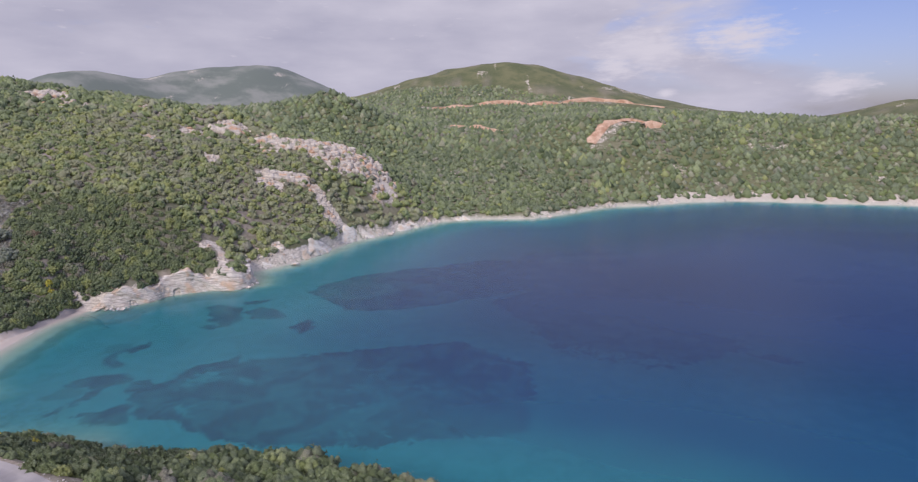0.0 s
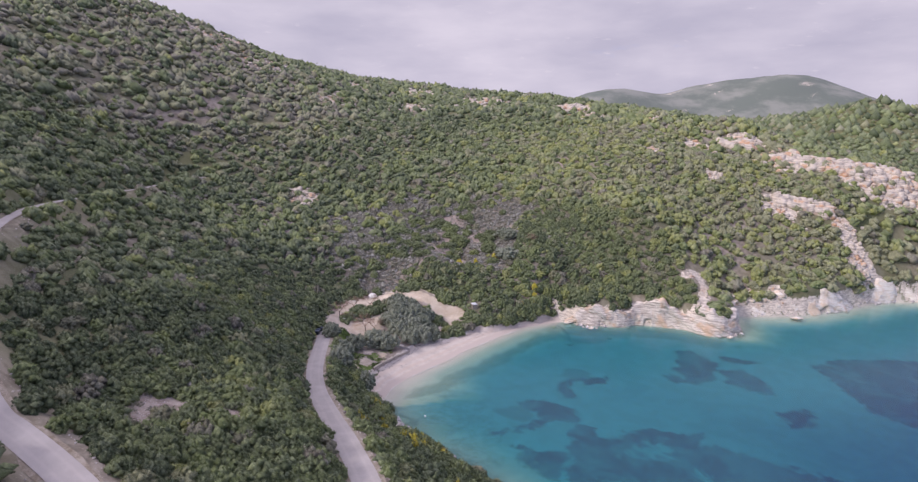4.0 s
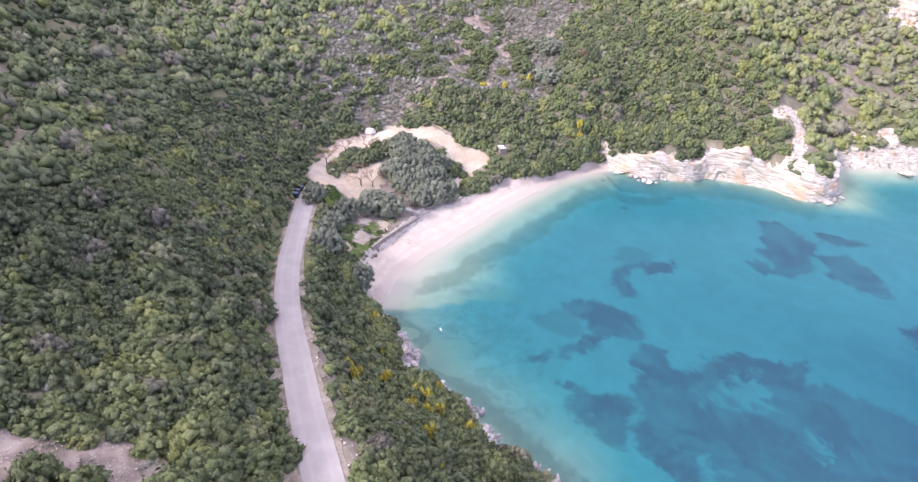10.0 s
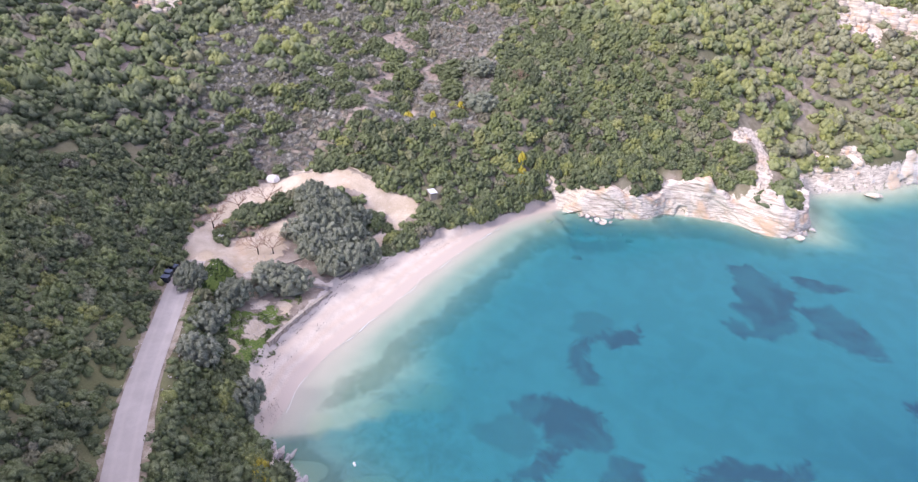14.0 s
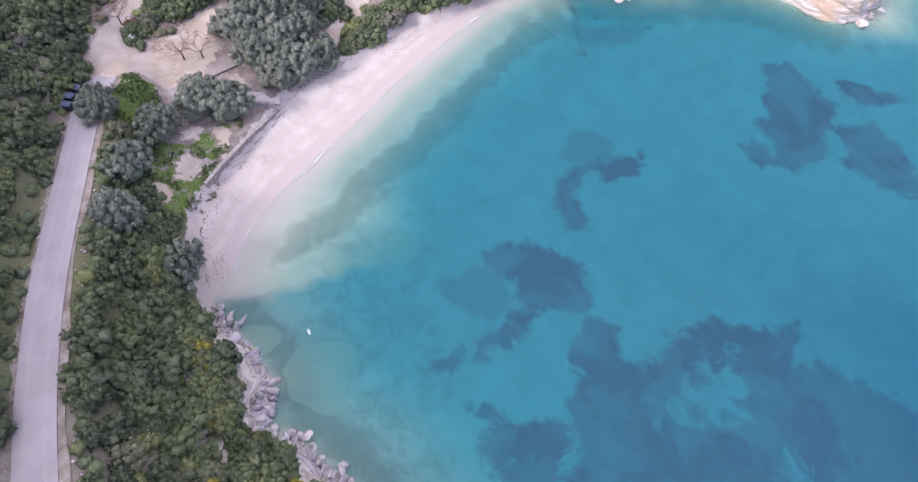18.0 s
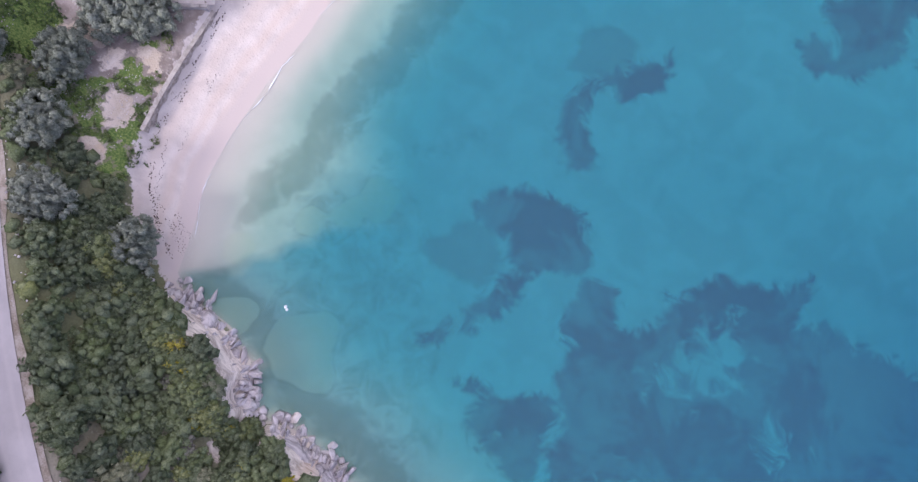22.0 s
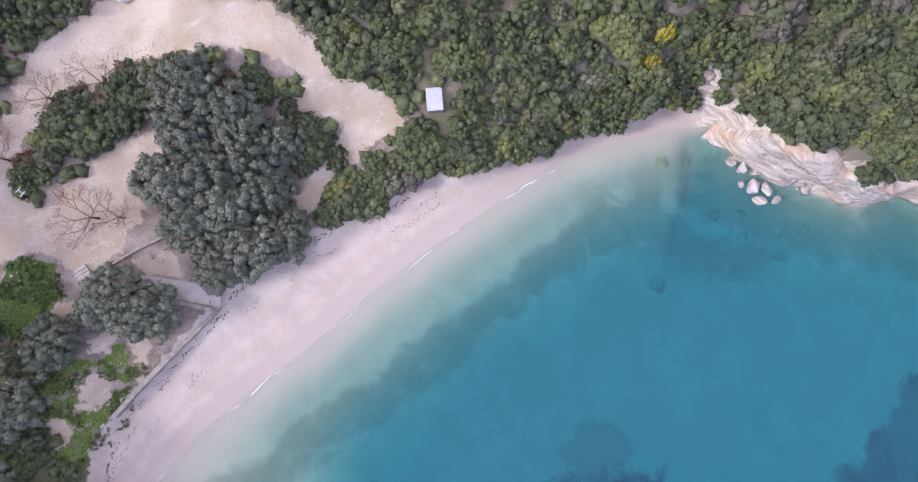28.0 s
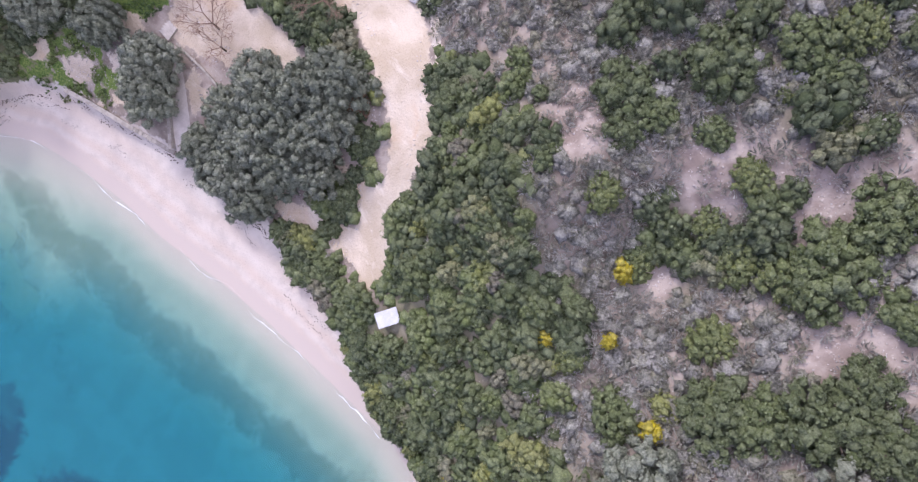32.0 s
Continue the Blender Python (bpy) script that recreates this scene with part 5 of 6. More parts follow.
def tree(name, x, y, wide, high, crown, label, category, group, bark=BARK, seed=0, z=None):
    """A tree: a tapered trunk with limbs, and its crown."""
    r = random.Random(seed)
    top = holder(name, x, y, z, r.uniform(0, 360))
    bm = bmesh.new()
    fork = Vector((r.uniform(-0.2, 0.2), r.uniform(-0.2, 0.2), high * 0.34))
    tube(bm, (0, 0, -0.4), fork, 0.075 * wide, 0.05 * wide, 9)
    for k in range(5):
        a = k * 1.26 + r.uniform(-0.3, 0.3)
        tube(bm, fork, (math.cos(a) * wide * 0.45, math.sin(a) * wide * 0.45, high * r.uniform(0.55, 0.75)), 0.04 * wide, 0.014 * wide, 6)
    part("trunk", bm, bark, top, "grey knotted trunk and limbs")
    c = new("crown", crown)
    c.parent = top
    c.matrix_basis = Matrix.Translation((0, 0, high * 0.22)) @ Matrix.Diagonal((wide * 1.08, 1.08 * wide * r.uniform(0.88, 1.1), high * 0.95, 1))
    return tagged(top, label, category, group)


OLIVES = [(-158.4, 141.4, 3.1, 4.2), (-155.6, 138.8, 3.2, 4.6), (-155, 143.4, 3.0, 4.4), (-151.9, 134.2, 3.2, 4.4), (-151.7, 138.2, 3.4, 4.9), (-151.2, 142.6, 3.2, 4.7), (-147.8, 133.4, 2.9, 4.3),
          (-147.5, 137.6, 3.2, 4.6), (-147.6, 141.6, 3.0, 4.4), (-149.8, 145.4, 2.7, 4.0), (-141.9, 133.6, 2.7, 4.2), (-141.7, 137.6, 2.8, 4.2), (-141.8, 141.6, 2.5, 3.8), (-144.8, 136.4, 2.6, 3.9),
          (-141.6, 124.2, 3.2, 4.4), (-144.4, 121.9, 3.0, 4.2), (-143.2, 114.8, 2.7, 3.8), (-123.9, 105.4, 2.5, 4.0), (-138.9, 108.4, 2.6, 3.8), (-132.2, 103.6, 2.6, 4.0), (-147.6, 110.6, 2.3, 3.4), (-161.6, 196, 3.6, 3.6), (-153.6, 187.6, 3.4, 3.8)]
for k, (x, y, w, h) in enumerate(OLIVES):
    tree("olive_tree", x, y, w, h, OLIVE_CROWNS[k % 4], "grey-green spreading olive tree with a dense crown" if k < 14 else "single grey-green olive tree among grass and shrubs", "tree", "olive trees", seed=k)


# Leafless trees at the car park.
TWIG = mat_plain("pale_twigs", srgb(132, 106, 94), srgb(170, 144, 128), 5.0, 0.95, 0.5, 0.01)


def bare_tree(x, y, size, seed, label):
    top = holder("bare_tree", x, y)
    r = random.Random(seed)
    bm = bmesh.new()
    tube(bm, (0, 0, -0.2), (0, 0, 0.35 * size), 0.09 * size / 3, 0.07 * size / 3, 7)
    part("trunk", bm, BARK, top)
    bm = bmesh.new()

    def limb(p, d, length, rad, depth):
        e = p + d * length
        tube(bm, p, e, rad, rad * 0.6, 5 if depth < 2 else 3)
        if depth < 6:
            for _ in range(3):
                nd = (d + Vector((r.gauss(0, 0.55), r.gauss(0, 0.55), r.gauss(0.08, 0.3)))).normalized()
                limb(e, nd, length * r.uniform(0.6, 0.85), rad * 0.62, depth + 1)
    for k in range(4):
        a = k * 1.57 + r.uniform(-0.4, 0.4)
        limb(Vector((0, 0, 0.3 * size)), Vector((math.cos(a) * 0.8, math.sin(a) * 0.8, 0.7)).normalized(), size * 0.3, 0.05 * size / 3, 1)
    part("crown", bm, TWIG, top, "thin leafless branches")
    tagged(top, label, "tree", "leafless trees")


for k, (x, y, s) in enumerate([(-161.4, 121.4, 3.2), (-164.6, 128.4, 3.0), (-163.4, 133.8, 3.2), (-152.8, 124.9, 3.6), (-151.6, 127.2, 3.0), (-149.2, 197, 3.0)]):
    bare_tree(x, y, s * 1.3, 40 + k, "small leafless brown tree at the gravel car park" if k < 5 else "small leafless tree on the scrubby slope")

# Single shrubs: hedges round the car park, rusty bushes, flowering broom and large rounded bushes on the slope.
SHRUBS = [crown_mesh("shrub", 700 + k, 36, 620, 0.075, MAQUIS, 0.9, 0.12 + 0.1 * k) for k in range(7)]
DOMES = [crown_mesh("rounded_bush", 740 + k, 100, 3200, 0.045, MAQUIS, 0.8, 0.3 + 0.16 * k) for k in range(3)]
BROOMS = [crown_mesh("broom", 720 + k, 20, 420, 0.07, BLOOM, 0.85, 0.3 + 0.4 * k) for k in range(2)]
RUSTS = [crown_mesh("rusty_shrub", 730 + k, 14, 300, 0.08, RUSTY, 0.8, 0.3 + 0.4 * k) for k in range(2)]


def shrub(name, mesh, x, y, wide, high, label, group, seed):
    r = random.Random(seed)
    ob = new(name, mesh)
    ob.matrix_basis = pose(x, y, ground_at(x, y) - 0.12 * high, 0, 0, r.uniform(0, 360)) @ Matrix.Diagonal((wide, wide * r.uniform(0.85, 1.15), high, 1))
    return tagged(ob, label, "shrub", group)


r = random.Random(11)
HEDGES = [([(-159, 120.4), (-160, 124.6), (-160.4, 129), (-160.6, 134), (-161.4, 137.6)], 1.15), ([(-146.3, 150.3), (-148.6, 150), (-150.6, 149.2), (-152.4, 148.6)], 1.2), ([(-157.6, 144.6), (-156.4, 146.2), (-155.6, 148.2), (-157.2, 147.6), (-156, 146), (-154.6, 147.4)], 1.1),
          ([(-141.8, 145.6), (-142, 149), (-142.6, 152.6), (-142.2, 156.4), (-141.8, 159.6), (-139.8, 162.6), (-137.4, 166)], 1.3)]
for line, w in HEDGES:
    p = resample(np.array(line), 0.8)
    for x, y in p:
        shrub("hedge_shrub", SHRUBS[r.randrange(4)], x + r.uniform(-0.7, 0.7), y + r.uniform(-0.7, 0.7), w * r.uniform(0.8, 1.15), r.uniform(0.9, 1.5), "low bright green bramble by the gravel track", "hedge shrubs", r.random())
for x, y, w in [(-158.6, 144.2, 1.6), (-162.4, 136.6, 1.4), (-160.8, 122.4, 1.2), (-162, 130.6, 1.1), (-105, 77, 1.0)]:
    shrub("rusty_shrub", RUSTS[r.randrange(2)], x, y, w, w * 1.1, "rusty brown dry-leaved bush", "rusty shrubs", r.random())
for x, y in [(-99.3, 94.0), (-98.8, 93.1), (-94.2, 98.5), (-94.4, 99.2), (-90.2, 96.1), (-90.5, 96.9), (-85.8, 96.8), (-111.0, 100.0), (-109.9, 100.1), (-102.8, 98.3), (-112.8, 101), (-111.4, 99.6), (-109, 99.4), (-105.3, 97), (-98.4, 97.6), (-95, 95.6), (-93.6, 96.4), (-100.4, 90.4), (-101.6, 89.2), (-99.6, 88.8), (-90.7, 94), (-91.8, 92.4), (-86.4, 91.2), (-82, 88), (-73, 88.6),
             (-160.2, 178), (-165.2, 174.6), (-156.4, 174.4), (-136.4, 182.8), (-137.6, 184.4), (-157.6, 185.2), (-138.4, 179), (-138.8, 186)]:
    shrub("broom_bush", BROOMS[r.randrange(2)], x, y, r.uniform(0.65, 1.1), r.uniform(2.1, 2.8), "yellow flowering broom among dark shrubs", "broom bushes", r.random())
ROUNDED = [(-175.9, 184.2, 3.3), (-173.5, 183.2, 2.4), (-172.3, 179.6, 2.1), (-181.6, 167.7, 2.8), (-186.2, 171.4, 2.4), (-162.4, 187.2, 3.0), (-164.7, 189.4, 2.4), (-167.7, 191.5, 3.1), (-166.1, 183.2, 2.0),
           (-166.6, 174.9, 1.7), (-177, 175.6, 1.5), (-170.9, 191, 2.2), (-180.5, 183.5, 2.5), (-175.4, 164, 2.6), (-188.5, 172.6, 2.0), (-172.7, 176.2, 1.5), (-175.5, 167, 1.8), (-183.1, 176.1, 1.6), (-156.4, 183, 2.3),
           (-177.5, 171, 1.4), (-172.8, 166.1, 1.6), (-182.7, 172.6, 0.9), (-168.3, 168.2, 1.6), (-157.2, 176.9, 1.6), (-169, 194.6, 2.4), (-190, 186, 2.8), (-183, 196, 2.6), (-197, 178, 2.2), (-178.4, 189, 1.2)]


def rounded_bush(x, y, w, seed):
    """A big dome of foliage on a fan of short stems."""
    q = random.Random(seed)
    top = holder("rounded_bush", x, y, None, q.uniform(0, 360))
    bm = bmesh.new()
    for k in range(5):
        a = k * 1.26 + q.uniform(-0.3, 0.3)
        tube(bm, (0, 0, -0.3), (math.cos(a) * w * 0.55, math.sin(a) * w * 0.55, w * 0.45), 0.05 * w, 0.02 * w, 5)
    part("stems", bm, BARK, top, "grey branching stems")
    c = new("crown", DOMES[q.randrange(3)])
    c.parent = top
    c.matrix_basis = Matrix.Translation((0, 0, -0.12 * w)) @ Matrix.Diagonal((w * 1.08, w * q.uniform(0.9, 1.15), w * 0.95, 1))
    return tagged(top, "large rounded green bush on the dry slope", "shrub", "rounded bushes")


for k, (x, y, w) in enumerate(ROUNDED):
    rounded_bush(x, y, w, k)
# The front row of shrubs along the point and behind the beach.
FRONT = resample(np.array([(-78, 94.6), (-90, 97.4), (-98, 97), (-106, 99), (-116, 100.6), (-122.6, 102.4), (-128, 105.4)]), 1.7).tolist() + resample(np.array([(-138, 168.4), (-137.4, 174), (-135.8, 180), (-135.4, 186.6), (-136.6, 192), (-130.4, 195.4), (-124, 198.6), (-117.6, 203.6)]), 1.7).tolist()
for x, y in FRONT:
    for _ in range(3):
        w = r.uniform(1.2, 1.9)
        shrub("shore_shrub", SHRUBS[r.randrange(7)], x + r.uniform(-1.2, 1.2), y + r.uniform(-1.2, 1.2), w, w * r.uniform(1.1, 1.7), "dense dark green evergreen shrub above the shore rocks", "shore shrubs", r.random())


ledge_line = resample(smooth_line(SHORE[CAPE + 1:CAPE + 12], 2), 1.0)
lt = np.gradient(ledge_line, axis=0)
lt /= np.hypot(*lt.T)[:, None]
ln = np.c_[-lt[:, 1], lt[:, 0]]
ln *= np.where(inside(*(ledge_line + ln * 4).T, LAND), 1, -1)[:, None]
for k in range(len(ledge_line)):
    if value_noise(np.array(k / 5.0), np.array(0.5), 66) > 0.15:
        for _ in range(2):
            x, y = ledge_line[k] + ln[k] * r.uniform(2.2, 5.0)
            w = r.uniform(0.6, 1.2)
            shrub("ledge_shrub", SHRUBS[r.randrange(7)], x, y, w, w * r.uniform(1.0, 1.4), "small green shrub on a ledge of the sea cliff", "ledge shrubs", r.random())


# Small white hut.
def hut():
    top = holder("hut", -145.4, 162.8, 6.1, 65)
    bm = box(bmesh.new(), -0.75, 0.75, -1.05, 1.05, 0.0, 1.95)
    part("walls", bm, PLANK, top, "grey weathered plank walls")
    bm = bmesh.new()
    for k in range(12):
        x = -0.82 + k * 1.64 / 12
        box(bm, x, x + 0.1, -1.2, 1.2, 2.0, 2.035)
    box(bm, -0.85, 0.85, -1.22, 1.22, 1.95, 2.005)
    part("roof", bm, TIN, top, "pale ribbed sheet roof")
    bm = box(bmesh.new(), 0.75, 0.79, -0.4, 0.4, 0.05, 1.75)
    door = part("door", bm, PLANK, top)
    part("handle", box(bmesh.new(), 0.79, 0.83, 0.24, 0.3, 0.85, 0.98, 0.008), RUBBER, door)
    part("footing", box(bmesh.new(), -0.85, 0.85, -1.15, 1.15, -0.8, 0.02), CONCRETE, top, "rough concrete footing")
    tagged(top, "small plank hut with a pale sheet roof at the bank", "hut")


hut()

# Heap of white gravel.
bm = bmesh.new()
bmesh.ops.create_icosphere(bm, subdivisions=4, radius=1)
for v in bm.verts:
    k = 1 + 0.12 * noise.noise(v.co * 2.0) + 0.05 * noise.noise(v.co * 7.0)
    v.co = Vector((v.co.x * 1.55 * k, v.co.y * 1.25 * k, max(v.co.z, -0.2) * 1.1 * k))
heap = part("heap", bm, CHALK, None)
heap.matrix_basis = pose(-171.3, 140, ground_at(-171.3, 140) + 0.1, 0, 0, 30)
tagged(heap, "heap of white gravel at the edge of the track", "gravel heap")


# Waste bins by the road.
def waste_bin(x, y, turn, first=[]):
    if first:
        return copy_thing(first[0], pose(x, y, ground_at(x, y) + 0.02, 0, 0, turn))
    top = holder("waste_bin", x, y, ground_at(x, y) + 0.02, turn)
    bm = bmesh.new()
    box(bm, -0.6, 0.6, -0.45, 0.45, 0.18, 1.1, 0.04)
    for v in bm.verts:
        if v.co.z < 0.5:
            v.co.x *= 0.88
            v.co.y *= 0.85
    part("body", bm, BIN_BODY, top)
    lid = part("lid", box(bmesh.new(), -0.64, 0.64, -0.5, 0.48, 1.1, 1.22, 0.05), BIN_LID, top, "blue-grey domed lid")
    part("handle", tube(bmesh.new(), (-0.4, -0.54, 1.15), (0.4, -0.54, 1.15), 0.02, 0.02), RUBBER, lid)
    for sx in (-0.42, 0.42):
        for sy in (-0.3, 0.3):
            part("wheel", tube(bmesh.new(), (sx - 0.03, sy, 0.1), (sx + 0.03, sy, 0.1), 0.1, 0.1, 12), RUBBER, top)
    tagged(top, "dark wheeled waste bin with a blue-grey lid by the road", "bin", "waste bins")
    first.append(top)
    return top


for x, y, a in [(-151.9, 108.9, 32), (-150.7, 107.9, 36), (-152.9, 110.2, 25)]:
    waste_bin(x, y, a)


# Stone and concrete work between car park and beach.
def wall_run(name, pts, thick, high, mat, label, stone=True):
    """A low wall in blocks along a line, with a coping."""
    p = resample(np.array(pts, float), 0.62)
    top = holder(name, p[0, 0], p[0, 1], 0.0)
    top.matrix_basis = Matrix.Identity(4)
    zs = ground_full(p[:, 0], p[:, 1])[0]
    zs = np.maximum(np.convolve(np.pad(zs, 4, mode="edge"), np.ones(9) / 9, "valid"), 0.9)
    rr = random.Random(len(pts) * 7 + int(p[0, 1]))
    for (ax, ay), (bx, by), z in zip(p[:-1], p[1:], zs):
        d = math.hypot(bx - ax, by - ay)
        a = math.degrees(math.atan2(by - ay, bx - ax))
        rows = 3 if stone else 1
        for k in range(rows):
            h0, h1 = -0.7 + (high + 0.7) * k / rows, -0.7 + (high + 0.7) * (k + 1) / rows - 0.02
            bm = box(bmesh.new(), 0.01, d - 0.01, -thick / 2 + rr.uniform(-0.02, 0.02), thick / 2 + rr.uniform(-0.02, 0.02), h0, h1, 0.03)
            ob = part("stone_block" if stone else "wall_section", bm, mat, top)
            ob.matrix_basis = pose(ax, ay, z, 0, 0, a)
        ob = part("coping", box(bmesh.new(), 0.0, d - 0.003, -thick / 2 - 0.01, thick / 2 + 0.01, high, high + 0.08), COPING, top)
        ob.matrix_basis = pose(ax, ay, z, 0, 0, a)
    return tagged(top, label, "wall")


wall_run("retaining_wall", [(-138.2, 129.9), (-136.4, 123.8), (-134.7, 118.1), (-133.4, 114.4)], 0.5, 0.55, STONEWORK, "low weathered stone retaining wall along the beach")
wall_run("retaining_wall", [(-141.9, 126.2), (-138.5, 129.7)], 0.4, 0.5, CONCRETE, "short concrete wall beside the ramp", False)
wall_run("retaining_wall", [(-139.9, 133.2), (-140.6, 138.2), (-141.6, 144.4)], 0.55, 0.55, STONEWORK, "stone wall under the olive trees at the beach")
wall_run("low_wall", [(-147.9, 122), (-148.1, 126.5), (-147.9, 130.6)], 0.24, 0.22, STONEWORK, "broken stone kerb above the sandy path")

ramp = resample(smooth_line([(-147.6, 121.2), (-145.4, 123.6), (-142.5, 127.4), (-140.4, 129.8), (-139.2, 131.2)], 2), 0.5)
rz = np.maximum(ground_full(ramp[:, 0], ramp[:, 1])[0], 0.6)
ramp = np.c_[ramp, np.convolve(np.pad(rz, 4, mode="edge"), np.ones(9) / 9, "valid")]
tagged(ribbon("path", ramp, 1.05, 0.06, 6, RAMP_DUST), "worn grey concrete ramp down to the beach", "path", kind="structure")

stair = holder("stairs", -149.2, 120.3, ground_at(-148.4, 120.3), 0)
for k in range(5):
    z = ground_at(-149.2 + 0.36 * k + 0.2, 120.3) - stair.matrix_basis.translation.z + 0.16
    part("step", box(bmesh.new(), 0.36 * k, 0.36 * k + 0.34, -0.85, 0.85, z - 0.6, z, 0.02), CONCRETE, stair)
tagged(stair, "five worn concrete steps from car park to path", "stairs")

stand = holder("metal_stand", -157.9, 120.9, None, 20)
for sx in (-0.32, 0.32):
    part("post", tube(bmesh.new(), (sx, 0, -0.2), (sx, 0, 1.25), 0.03, 0.03), CONCRETE, stand)
    part("rail", box(bmesh.new(), sx - 0.04, sx + 0.04, -0.35, 0.35, 1.22, 1.28, 0.01), WHITE_PAINT, stand)
part("crossbar", box(bmesh.new(), -0.32, 0.32, -0.04, 0.04, 1.2, 1.26, 0.01), WHITE_PAINT, stand)
tagged(stand, "small white metal frame in the hedge", "stand")

post = part("wooden_post", tube(bmesh.new(), (0, 0, -0.3), (0.05, 0, 1.5), 0.07, 0.06, 9), PLANK)
post.matrix_basis = pose(-150.2, 113.8, ground_at(-150.2, 113.8))
tagged(post, "dark wooden post at the car park entrance", "post")

buoy = holder("buoy", -107.9, 110.9, 0.0)
for dx, dy, s in ((-0.16, 0.05, 0.2), (0.18, -0.08, 0.17)):
    bm = bmesh.new()
    bmesh.ops.create_uvsphere(bm, u_segments=16, v_segments=10, radius=s, matrix=Matrix.Translation((dx, dy, 0.06)))
    f = part("float", bm, WHITE_PAINT, buoy, "", True)
    part("neck", tube(bmesh.new(), (dx, dy, 0.06 + s * 0.9), (dx, dy, 0.12 + s), 0.04, 0.03), WHITE_PAINT, f)
tagged(buoy, "pair of white mooring floats on the water", "buoy")


# Boulders in the water and on the shore.
STONES = [rock_mesh("boulder", 900 + k, LIMESTONE if k % 2 else SHORE_ROCK, 3) for k in range(6)]
for k, (x, y, s) in enumerate([(-119.9, 191.3, 1.15), (-118.2, 190.9, 0.85), (-122.4, 191.2, 0.8), (-123.9, 190.2, 0.7), (-121.2, 192.3, 0.7), (-118.9, 192.4, 0.7), (-120.9, 190.1, 0.55), (-117.2, 192.6, 0.6), (-122.9, 192.3, 0.9), (-121.6, 193.2, 1.0), (-80.3, 257.4, 1.5), (-76, 255.6, 1.8),
                               (-78.5, 258.6, 1.2), (-84, 221.6, 1.3), (-82.4, 223.4, 0.9), (-83.2, 216.6, 1.1), (-104, 101.6, 0.8), (-98.6, 103, 0.6), (-93.4, 103.6, 0.7), (-86, 101.6, 0.9), (-118.4, 105.4, 0.6), (-40, 325.6, 2.0), (-20, 358, 2.2), (60, 382, 2.4), (30, 374, 1.8)]):
    ob = new("boulder", STONES[k % 6])
    ob.matrix_basis = pose(x, y, 0.05, 0, 0, k * 67) @ Matrix.Diagonal((s * 1.25, s * 1.02, s * 0.95, 1))
    tagged(ob, "pale angular limestone boulder standing in the shallows", "boulder", "shore boulders")
SUNK = [rock_mesh("sunken_rock", 920 + k, mat_rock("weedy_rock", srgb(150, 150, 132), srgb(196, 192, 170), srgb(160, 152, 126)), 2, 0.4, 0.4) for k in range(2)]
for k, (x, y, s) in enumerate([(-115.6, 175.8, 1.3), (-111, 190.6, 1.0), (-117.6, 188.6, 0.9), (-119.2, 186, 0.7), (-112.3, 194.4, 0.8), (-115.2, 187.4, 0.7), (-122.4, 187.2, 0.6), (-126.2, 186, 0.8), (-127.8, 183.4, 1.0), (-113.6, 191.8, 0.6)]):
    ob = new("sunken_rock", SUNK[k % 2])
    ob.matrix_basis = pose(x, y, ground_at(x, y) + 0.05, 0, 0, k * 51) @ Matrix.Diagonal((s * 1.4, s * 1.2, s, 1))
    tagged(ob, "weedy rock under clear shallow water", "rock", "sunken rocks")


# White house on the far mountain.
def house(x, y):
    top = holder("house", x, y, None, 20)
    part("wall", box(bmesh.new(), -14, 14, -6, 6, -3, 7), WHITE_PAINT, top)
    bm = bmesh.new()
    pts = [bm.verts.new(p) for p in ((-15, -7, 7), (15, -7, 7), (15, 7, 7), (-15, 7, 7), (-12, 0, 10.5), (12, 0, 10.5))]
    for f in ((0, 1, 5, 4), (2, 3, 4, 5), (1, 2, 5), (3, 0, 4), (3, 2, 1, 0)):
        bm.faces.new([pts[i] for i in f])
    part("roof", bm, mat_plain("roof_tiles", srgb(140, 92, 70), srgb(176, 124, 96), 0.5), top, "faded red tile roof")
    for k in range(5):
        part("window", box(bmesh.new(), -11 + k * 4.6, -9.2 + k * 4.6, -6.1, -5.98, 2.4, 4.6), BIN_BODY, top)
    tagged(top, "long white house high on the far mountain", "house")


house(-760, 1720)


# ---- loose small stuff ----
def strew(name, x, y, z, size, mat, label, category, seed, flat=0.6):
    """Many small stones joined into one object."""
    q = np.random.default_rng(seed)
    n = len(x)
    v = ICO_V[None] * q.uniform(0.65, 1.2, (n, 12, 1)) * size[:, None, None] * np.array([1, 1, flat])
    a = q.uniform(0, 6.28, n)[:, None]
    vx, vy = v[..., 0] * np.cos(a) - v[..., 1] * np.sin(a), v[..., 0] * np.sin(a) + v[..., 1] * np.cos(a)
    p = np.stack([vx + x[:, None], vy + y[:, None], v[..., 2] + z[:, None]], -1).reshape(-1, 3)
    f = (ICO_F[None] + (np.arange(n) * 12)[:, None, None]).reshape(-1, 3)
    return tagged(new(name, mesh_from(name, p, f, mat)), label, category, kind="stuff")


q = np.random.default_rng(77)
